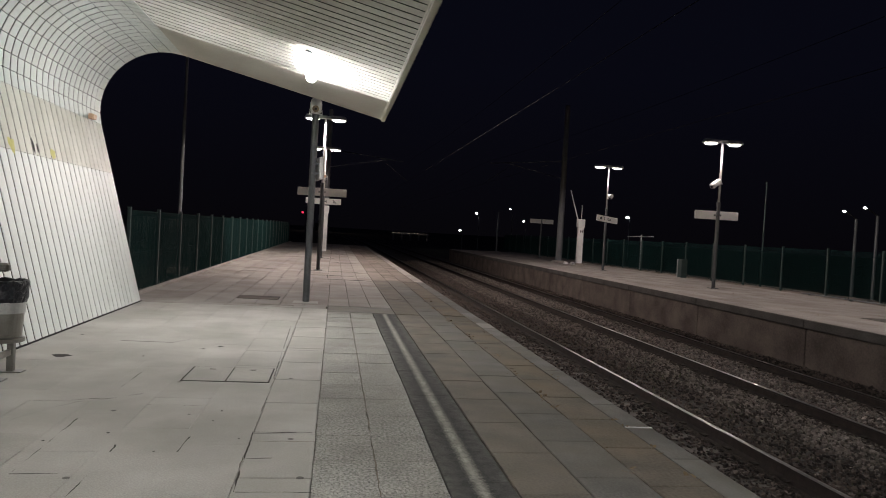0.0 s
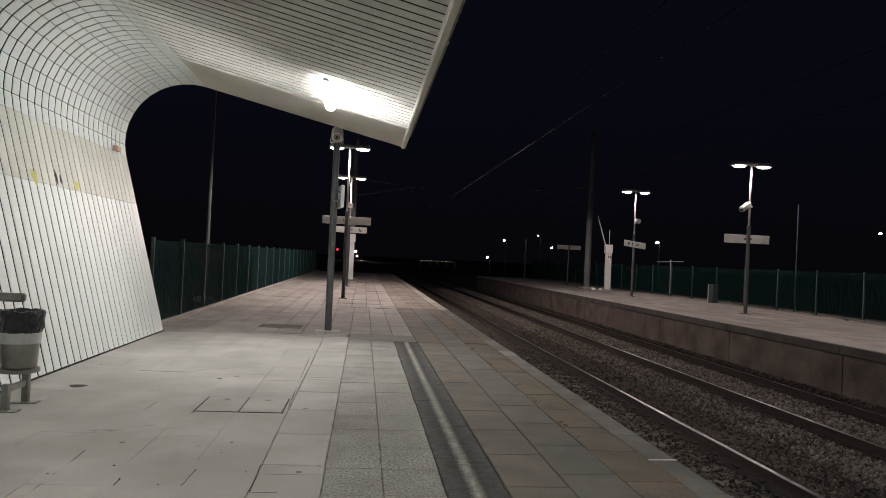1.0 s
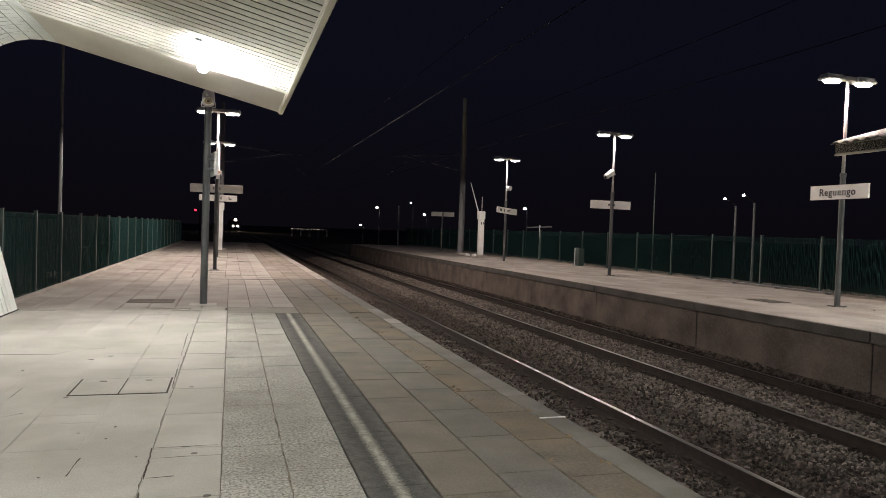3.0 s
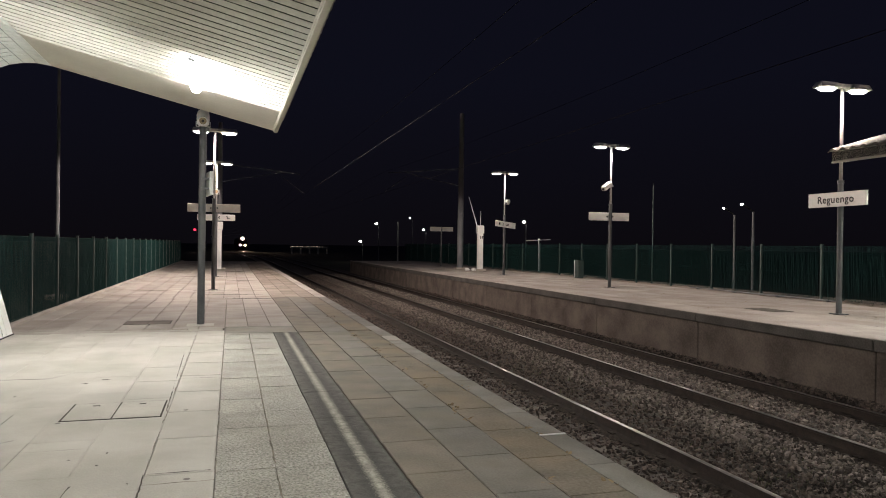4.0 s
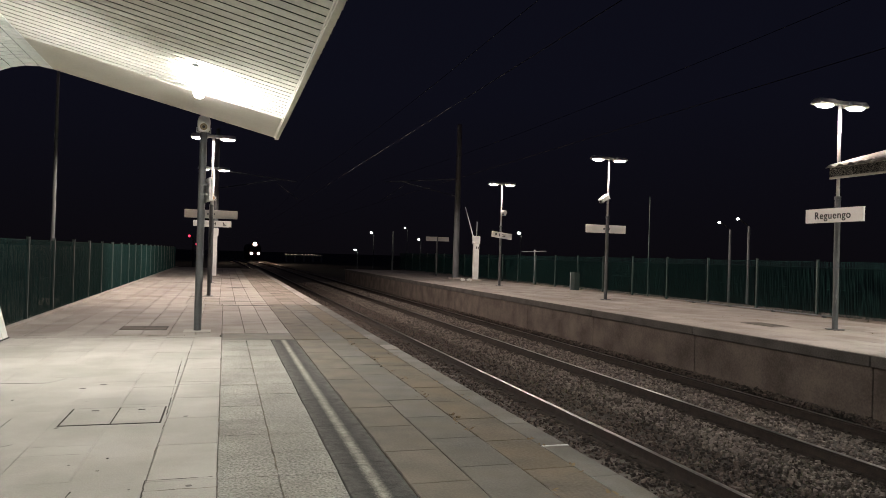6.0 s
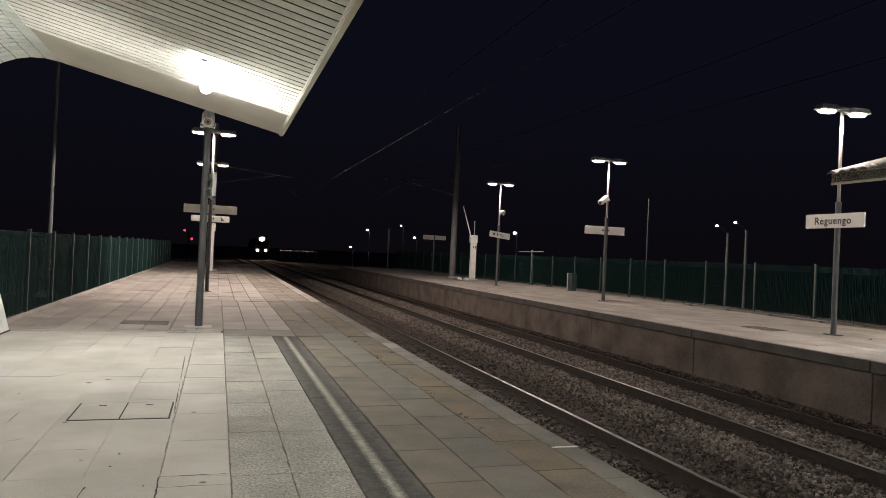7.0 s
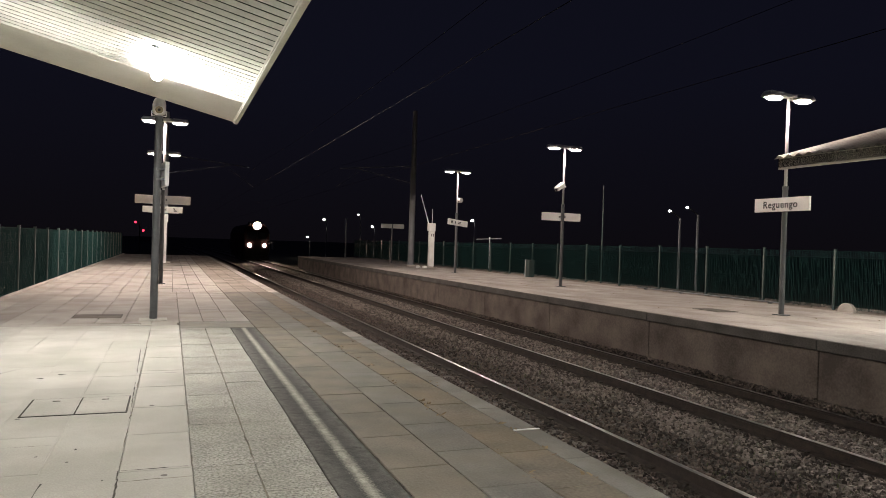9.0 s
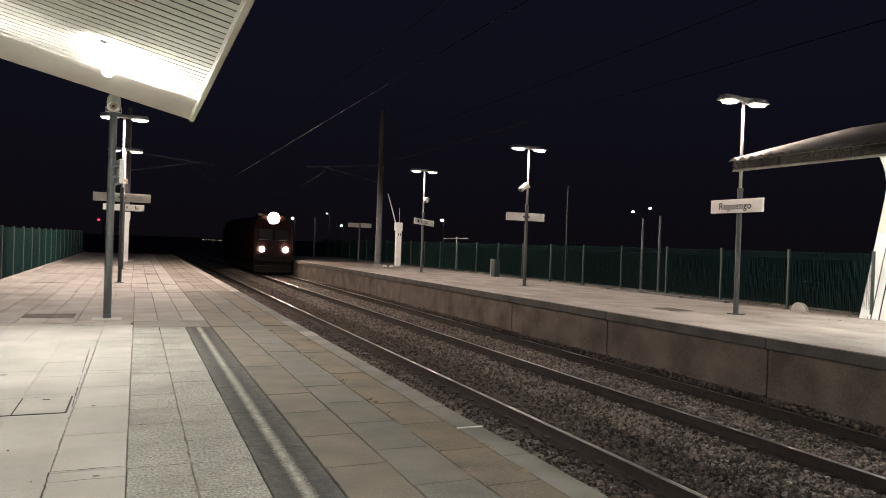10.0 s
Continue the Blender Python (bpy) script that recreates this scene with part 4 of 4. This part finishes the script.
part("grille_rim", rodded((0, -0.128, 0.098), (0, -0.085, 0.12), 0.082, seg=24), "sign_face", speaker)
part("grille", rodded((0, -0.134, 0.095), (0, -0.10, 0.112), 0.066, seg=24), "grille_tan", speaker, "tan wire grille")
part("grille_hub", rodded((0, -0.138, 0.093), (0, -0.12, 0.102), 0.026, seg=16), "dirt", speaker)
for k in (-1, 1):
    part("yoke", boxed(k * 0.125 - 0.006, k * 0.125 + 0.006, -0.015, 0.015, 0.0, 0.10), "white", speaker)
part("yoke_bar", boxed(-0.131, 0.131, -0.02, 0.02, 0.0, 0.014), "white", speaker)
pl = thing("notice_panel", (0.38, 14.22, 2.66), "thin white double-sided panel clamped to the post", "sign", turn=10)
part("panel", boxed(-0.025, 0.045, -0.10, 0.62, -0.22, 0.22, bevel=0.008), "white", pl)
part("clamp", boxed(-0.16, -0.02, -0.03, 0.03, 0.06, 0.10), "pole_grey", pl)
part("clamp", boxed(-0.16, -0.02, -0.03, 0.03, -0.12, -0.08), "pole_grey", pl)

# white cabinet mast beyond the near lamps, with an overhead line arm


def line_mast(at, height, label, arm=0.0, r=0.17, mat="mast"):
    t = thing("line_mast", at, label, "mast")
    part("footing", boxed(-0.35, 0.35, -0.35, 0.35, -0.1, 0.10, bevel=0.02), "concrete_far", t)
    part("shaft", rodded((0, 0, 0.1), (0, 0, height), r, r * 0.7, seg=16), mat, t)
    if arm:
        part("cantilever", rodded((0, 0, 6.2), (arm, 0, 5.75), 0.03, seg=8), "mast", t)
        part("stay", rodded((0, 0, 5.1), (arm * 0.8, 0, 5.84), 0.025, seg=8), "mast", t)
        part("registration_arm", rodded((arm * 0.75, 0, 5.6), (arm * 1.05, 0, 4.62), 0.018, seg=8), "mast", t)
    return t


line_mast((0.12, 43.8, 0), 8.6, "pale overhead line mast with a cantilever arm", arm=4.6)
cab = thing("equipment_box", (0.12, 43.5, 0), "pale equipment box fixed in front of a mast", "cabinet")
part("stand", boxed(-0.14, 0.14, -0.06, 0.06, 0, 2.3, bevel=0.01), "white", cab)
part("case", boxed(-0.20, 0.20, -0.12, 0.08, 2.3, 2.75, bevel=0.02), "white", cab)
part("plate", boxed(-0.85, 0.75, -0.16, -0.13, 2.82, 3.1, bevel=0.006), "sign_grey", cab, "plain grey board")
line_mast((14.4, 42.05, FZ), 9.6, "tall round overhead line mast on the opposite platform", arm=-4.6, r=0.2)
line_mast((-5.5, 30.0, -0.6), 10.5, "tall slim pale mast behind the green fence", r=0.075, mat="mast")
line_mast((17.2, 25.4, -0.4), 4.6, "slim mast behind the green fence", r=0.028, mat="fence_post")

# white barrier machine with a raised rod
bp_ = thing("barrier_post", (14.68, 39.2, FZ), "white barrier post with a raised slanting rod", "barrier")
part("foot", boxed(-0.30, 0.30, -0.25, 0.25, 0, 0.10, bevel=0.02), "concrete_far", bp_)
part("column", boxed(-0.16, 0.16, -0.12, 0.12, 0.10, 2.15, bevel=0.02), "white", bp_)
part("head_box", boxed(-0.22, 0.20, -0.16, 0.16, 2.15, 2.62, bevel=0.03), "white", bp_)
part("rod", rodded((-0.18, 0, 2.55), (-0.72, 0, 4.25), 0.035, 0.02, seg=8), "white", bp_)
part("short_rod", rodded((0.02, 0, 2.6), (0.02, 0, 3.45), 0.02, seg=8), "pole_pale", bp_)
for dx in (-0.03, 0.09):
    part("hinge", boxed(dx - 0.025, dx + 0.025, -0.14, -0.12, 1.85, 2.0), "black", bp_)
for i, (hx, hy) in enumerate([(14.1, 38.6), (13.75, 38.75)]):
    st = thing("rubble_stone", (hx, hy, FZ), "pale loose stone lying on the platform", "stone")
    bm = bmesh.new()
    bmesh.ops.create_icosphere(bm, subdivisions=2, radius=0.14)
    rr = random.Random(i)
    for v in bm.verts:
        v.co *= rr.uniform(0.8, 1.15)
        v.co.z = max(v.co.z * 0.7 + 0.07, 0.0)
    part("stone", bm, "white", st)

# twin board further along
t4 = thing("sign_post", (14.9, 47.9, FZ), "slim grey post with two plain boards", "sign")
part("post", rodded((0, 0, 0), (0, 0, 2.75), 0.05, seg=10), "pole_grey", t4)
for s in (-1, 1):
    part("sign_board", boxed(s * 0.44 - 0.39, s * 0.44 + 0.39, -0.09, -0.05, 2.42, 2.72, bevel=0.006), "sign_grey", t4)

# green cabinet and concrete half-round by the opposite fence
gc = thing("green_cabinet", (16.2, 29.8, FZ), "small green equipment cabinet by the fence", "cabinet")
part("case", boxed(-0.14, 0.14, -0.20, 0.20, 0.0, 0.82, bevel=0.02), "fence_post", gc)
part("door_edge", boxed(-0.155, -0.14, 0.14, 0.20, 0.02, 0.82), "pole_pale", gc)
hs = thing("half_round_stone", (16.5, 13.3, FZ), "pale half-round concrete block by the fence", "stone")
bm = lathe([(0.225, -0.06), (0.24, -0.04), (0.24, 0.04), (0.225, 0.06)], 28)
bmesh.ops.rotate(bm, verts=bm.verts, cent=(0, 0, 0), matrix=Matrix.Rotation(radians(90), 3, "Y"))
bmesh.ops.bisect_plane(bm, geom=bm.verts[:] + bm.edges[:] + bm.faces[:], plane_co=(0, 0, 0), plane_no=(0, 0, -1), clear_outer=True)
bmesh.ops.holes_fill(bm, edges=bm.edges[:])
part("block", bm, "concrete_far", hs)

# ---- litter bin by the canopy wall ----
bin_ = thing("litter_bin", (-2.25, 7.0, 0), "stainless steel litter bin with a black bag on a post stand", "litter bin")
part("drum", lathe([(0.135, 0.33), (0.15, 0.34), (0.175, 0.74), (0.178, 0.78)], 28), "steel", bin_, smooth=False)
part("band", lathe([(0.168, 0.56), (0.172, 0.565), (0.176, 0.66), (0.174, 0.665)], 28), "pole_pale", bin_)
part("base_ring", lathe([(0.165, 0.29), (0.178, 0.295), (0.178, 0.325), (0.16, 0.335)], 28), "steel", bin_)
bag = lathe([(0.176, 0.66), (0.188, 0.70), (0.186, 0.78), (0.200, 0.835), (0.190, 0.86), (0.165, 0.865), (0.12, 0.80), (0.05, 0.76)], 30)
rr = random.Random(3)
for v in bag.verts:
    k = rr.uniform(-0.012, 0.012)
    v.co.x += v.co.x * k * 4
    v.co.y += v.co.y * k * 4
    v.co.z += k * 0.8
part("bag", bag, "bag", bin_, "black plastic bag folded over the rim")
part("post", boxed(0.03, 0.09, 0.0, 0.06, 0.0, 0.32, bevel=0.006), "steel", bin_)
part("post", boxed(0.03, 0.09, -0.38, -0.32, 0.0, 0.24, bevel=0.006), "steel", bin_)
part("rail_post", boxed(-0.38, -0.32, -0.18, -0.12, 0.0, 0.95, bevel=0.006), "steel", bin_)
part("foot_plate", boxed(-0.05, 0.17, -0.03, 0.09, 0.0, 0.012), "steel", bin_)
part("foot_plate", boxed(-0.05, 0.17, -0.41, -0.29, 0.0, 0.012), "steel", bin_)
part("stretcher", boxed(0.045, 0.075, -0.32, 0.0, 0.16, 0.22, bevel=0.006), "steel", bin_)
part("top_rail", boxed(-0.40, 0.09, -0.19, -0.11, 0.95, 1.03, bevel=0.018), "steel", bin_)

M["leaf"] = surface("dry_leaf", (0.13, 0.085, 0.04), (0.30, 0.22, 0.12), 6, 0.8, random_mix=0.3, island=True)
M["weed"] = surface("dusty_weed", (0.05, 0.06, 0.025), (0.12, 0.13, 0.06), 6, 0.8, random_mix=0.3, island=True)


def blades(name, spots, size, upright, mat, label, seed):
    """Small bent leaf blades scattered round the spots (x, y, z, spread, count)."""
    r = random.Random(seed)
    verts, faces = [], []
    for x, y, z, spread, count in spots:
        for _ in range(count):
            bx, by = x + r.gauss(0, spread), y + r.gauss(0, spread)
            a, s2 = r.uniform(0, 6.28), size * r.uniform(0.5, 1.4)
            dx, dy = math.cos(a) * s2, math.sin(a) * s2
            lift = s2 * upright * r.uniform(0.6, 1.6)
            k = len(verts)
            w = 0.35 if upright < 0.6 else 0.12
            verts += [(bx - dy * w, by + dx * w, z + 0.003), (bx + dy * w, by - dx * w, z + 0.004), (bx + dx * 0.6 + dy * w * 0.8, by + dy * 0.6 - dx * w * 0.8, z + 0.006 + lift * 0.7), (bx + dx, by + dy, z + 0.005 + lift), (bx + dx * 0.6 - dy * w * 0.8, by + dy * 0.6 + dx * w * 0.8, z + 0.006 + lift * 0.7)]
            faces += [(k, k + 1, k + 2, k + 3, k + 4)]
    ob = new(name, mesh_from(name, verts, faces, [mat]))
    return tagged(ob, label, "plants", kind="stuff")


rl = random.Random(77)
blades("weeds", [(16.60 + rl.uniform(-0.12, 0.08), rl.uniform(8, 40), FZ, 0.06, 6) for _ in range(34)] + [(rl.uniform(6.4, 7.9), rl.uniform(5, 24), -1.09, 0.12, 7) for _ in range(60)], 0.05, 0.9, "weed", "dusty weeds along fences and between the tracks", 5)
blades("dead_leaves", [(2.80 + rl.uniform(-0.04, 0.05), rl.uniform(4, 16), 0.0, 0.03, 3) for _ in range(40)] + [(3.2, rl.uniform(4, 14), 0.0, 0.03, 2) for _ in range(24)] + [(rl.uniform(11.5, 16.4), rl.uniform(10, 36), FZ, 0.25, 3) for _ in range(46)], 0.035, 0.25, "leaf", "dry leaves and grit caught in paving joints", 6)
pipe = thing("ground_pipe", (16.55, 15.4, FZ), "pale pipe lying along the fence foot", "pipe")
part("tube", rodded((0, 0, 0.05), (0, 6.6, 0.05), 0.022, seg=10), "mast", pipe)
for k in range(4):
    part("saddle", boxed(-0.06, 0.06, 0.4 + 1.9 * k, 0.46 + 1.9 * k, 0.0, 0.06, bevel=0.005), "pole_grey", pipe)
xp = thing("cross_arm_pole", (17.5, 37.2, -0.6), "slim pole with a short cross arm behind the fence", "pole")
part("shaft", rodded((0, 0, 0), (0, 0, 2.55), 0.035, 0.03, seg=8), "pole_pale", xp)
part("arm", rodded((-0.1, 1.6, 2.52), (0.1, -1.3, 2.56), 0.02, seg=6), "pole_pale", xp)
part("insulator", lathe([(0.03, 2.55), (0.05, 2.58), (0.03, 2.64)], 10), "white", xp)

# ---- overhead wires ----


def wire(x, z, r, label, sag=0.0):
    bm = bmesh.new()
    ys = list(range(-10, 80, 5)) + list(range(80, 400, 10))
    last = None
    for yy in ys:
        u = ((yy - 42) / 50.0) % 1.0
        zz = z - sag * 4 * u * (1 - u)
        ring = [bm.verts.new((x + bend(yy) + r * math.cos(a), yy, zz + r * math.sin(a))) for a in (0.0, 2.1, 4.2)]
        if last:
            for i in range(3):
                bm.faces.new((last[i], ring[i], ring[(i + 1) % 3], last[(i + 1) % 3]))
        last = ring
    ob = part("overhead_wire", bm, "wire")
    tagged(ob, label, "wire", group="overhead wires")


for tx in TRACKS:
    wire(tx - 0.2, 4.52, 0.007, "taut overhead contact wire above a track")
    wire(tx - 0.1, 5.85, 0.006, "overhead carrier wire above a track", 0.5)

# ---- far lights ----


def street_lamp(at, height, label, r=0.16, pole=True, mat="street", reach=0.4):
    t = thing("street_lamp", at, label, "street lamp", group="far street lamps")
    if pole:
        part("pole", rodded((reach, 0, 0), (reach, 0, height - 0.3), 0.07, 0.05, seg=8), "mast", t)
        part("arm", rodded((reach, 0, height - 0.3), (0, 0, height + 0.05), 0.03, seg=6), "black", t)
    bm = bmesh.new()
    bmesh.ops.create_icosphere(bm, subdivisions=2, radius=r)
    for v in bm.verts:
        v.co.z *= 0.7
    hd = part("lamp_head", bm, mat, t, "glowing lamp head")
    hd.location = (0, 0, height)
    return t


G = -1.25
street_lamp((22.0, 27.2, G), 4.66, "lit slim lamp behind the opposite fence", 0.07, reach=0.6)
street_lamp((22.0, 26.0, G), 4.77, "lit slim lamp behind the opposite fence", 0.07, reach=0.6)
street_lamp((47.6, 110, G), 6.95, "lit street lamp far beyond the fence", 0.30)
street_lamp((22.6, 110, G), 6.1, "lit street lamp far down the line", 0.22)
street_lamp((28.0, 110, G), 7.1, "dim street lamp far down the line", 0.13)
street_lamp((30.3, 110, G), 5.3, "lit street lamp far down the line", 0.20)
street_lamp((20.1, 110, G), 3.3, "lit low lamp far down the line", 0.20)
pp = thing("far_pole", (26.1, 110, G), "pale bare pole far down the line", "pole")
part("shaft", rodded((0, 0, 0), (0, 0, 6.5), 0.14, 0.11, seg=8), "pole_pale", pp)

sg = thing("signal_post", (-3.7, 110, G), "dark crossing signal with two red lights", "signal")
part("post", rodded((0, 0, 0), (0, 0, 4.7), 0.08, seg=8), "black", sg)
part("cross_bar", rodded((-0.6, 0, 4.6), (0.55, 0, 3.4), 0.05, seg=6), "black", sg)
for dx, dz in ((-0.57, 4.63), (0.47, 3.45)):
    bm = lathe([(0.15, 0.0), (0.17, 0.03), (0.10, 0.06)], 14)
    bmesh.ops.rotate(bm, verts=bm.verts, cent=(0, 0, 0), matrix=Matrix.Rotation(radians(90), 3, "X"))
    lmp = part("red_light", bm, "red", sg, "glowing red signal light")
    lmp.location = (dx, -0.08, dz)

fb = thing("footbridge", (16.5, 200, G), "faintly lit low bridge far behind the line", "bridge")
part("deck", boxed(0, 10.5, -0.6, 0.6, 1.55, 1.85), "mast", fb)
for i in range(5):
    part("pier", boxed(0.3 + 2.4 * i, 0.7 + 2.4 * i, -0.4, 0.4, 0, 1.55), "sign_grey", fb)
rb = random.Random(12)
for i in range(13):
    a = 0.2 + 0.78 * i + rb.uniform(-0.2, 0.2)
    h = rb.uniform(0.05, 0.16)
    part("lit_opening", boxed(a, a + rb.uniform(0.1, 0.55), -0.66, -0.60, 1.95, 1.95 + h), "window_glow", fb)
part("parapet", boxed(0, 10.5, -0.60, -0.52, 1.85, 2.15), "mast", fb)

# ---- the train ----
loco = thing("locomotive", (TRACKS[1], 0, RAIL_Z), "dark red electric locomotive with three lit headlights", "locomotive")
bm = bmesh.new()
section = [(-1.48, 0.95), (-1.48, 3.05), (-1.20, 3.75), (-0.75, 4.05), (0.75, 4.05), (1.20, 3.75), (1.48, 3.05), (1.48, 0.95)]
loops = []
for yy, sc, cut in ((0.0, 0.90, 0), (0.9, 1.0, 0), (18.0, 1.0, 0), (18.9, 0.9, 0)):
    ring = []
    for x, z in section:
        push = 0.0
        if yy == 0.0 and z > 2.2:
            push = (z - 2.2) * 0.30
        if yy == 18.9 and z > 2.2:
            push = -(z - 2.2) * 0.30
        ring.append(bm.verts.new((x * sc, yy + push, z)))
    loops.append(ring)
for a, b2 in zip(loops, loops[1:]):
    for i in range(8):
        bm.faces.new((a[i], b2[i], b2[(i + 1) % 8], a[(i + 1) % 8]))
bm.faces.new(loops[0])
bm.faces.new(loops[-1][::-1])
bmesh.ops.recalc_face_normals(bm, faces=bm.faces)
part("body", bm, "loco", loco)
part("windscreen", boxed(-1.05, -0.06, 0.10, 0.42, 2.35, 3.15, bevel=0.03), "glass", loco)
part("windscreen", boxed(0.06, 1.05, 0.10, 0.42, 2.35, 3.15, bevel=0.03), "glass", loco)
part("underframe", boxed(-1.25, 1.25, 0.3, 18.6, 0.25, 0.95), "loco_dark", loco)
part("snow_plough", boxed(-1.3, 1.3, -0.15, 0.1, 0.12, 0.62, bevel=0.05), "loco_dark", loco)
part("buffer_beam", boxed(-1.32, 1.32, -0.08, 0.02, 0.85, 1.25, bevel=0.02), "loco_dark", loco)
for s in (-1, 1):
    bf = part("buffer", rodded((s * 0.95, -0.55, 1.05), (s * 0.95, -0.05, 1.05), 0.10, 0.12), "loco_dark", loco)
    part("buffer_head", rodded((s * 0.95, -0.60, 1.05), (s * 0.95, -0.55, 1.05), 0.23, seg=18), "loco_dark", bf)


def headlight(x, z, y, r, mat, label):
    hood = [(r * 1.12, 0.0), (r * 1.12, 0.26), (r * 1.02, 0.26), (r * 1.02, 0.02)]
    bm = bmesh.new()
    seg = 24
    loops = [[bm.verts.new((q * math.cos(2 * math.pi * i / seg), -d, q * math.sin(2 * math.pi * i / seg))) for i in range(seg)] for q, d in hood]
    for lo, hi in zip(loops, loops[1:]):
        for i in range(seg):
            bm.faces.new((lo[i], lo[(i + 1) % seg], hi[(i + 1) % seg], hi[i]))
    rim = part("headlight", bm, "loco_dark", loco, label)
    rim.location = (x, y, z)
    bm = lathe([(r, 0.0), (r * 0.95, 0.05), (r * 0.5, 0.09)], 18)
    bmesh.ops.rotate(bm, verts=bm.verts, cent=(0, 0, 0), matrix=Matrix.Rotation(radians(90), 3, "X"))
    lens = part("lens", bm, mat, rim)
    lens.location = (0, -0.02, 0)


# upper lens made wider than a headlight so its bloom is in the shape
headlight(0.0, 3.88, 0.45, 0.40, "head_top", "lit upper headlight, oversized for its bloom")
headlight(-0.80, 1.72, 0.03, 0.19, "head_low", "lit lower headlight")
headlight(0.80, 1.72, 0.03, 0.19, "head_low", "lit lower headlight")
part("pantograph", boxed(-0.6, 0.6, 3.4, 4.6, 4.05, 4.3, bevel=0.03), "loco_dark", loco)
for s in (-0.835, 0.835):
    for yy in (2.6, 5.4, 13.5, 16.3):
        part("wheel", rodded((s - 0.07, yy, 0.58), (s + 0.07, yy, 0.58), 0.58, seg=24), "loco_dark", loco)


def motions():
    rows = []
    for k in range(21):
        t = 0.5 * k
        y = 50.0 + 31.0 * (10.0 - t)
        turn = math.degrees(math.atan2((max(y, 80.0) - 80.0) * 2 / 5000.0, 1.0))
        rows.append((t, pose(TRACKS[1] + bend(y), y - 0.4, RAIL_Z, 0, 0, turn)))
    walk(loco, rows)


motions()
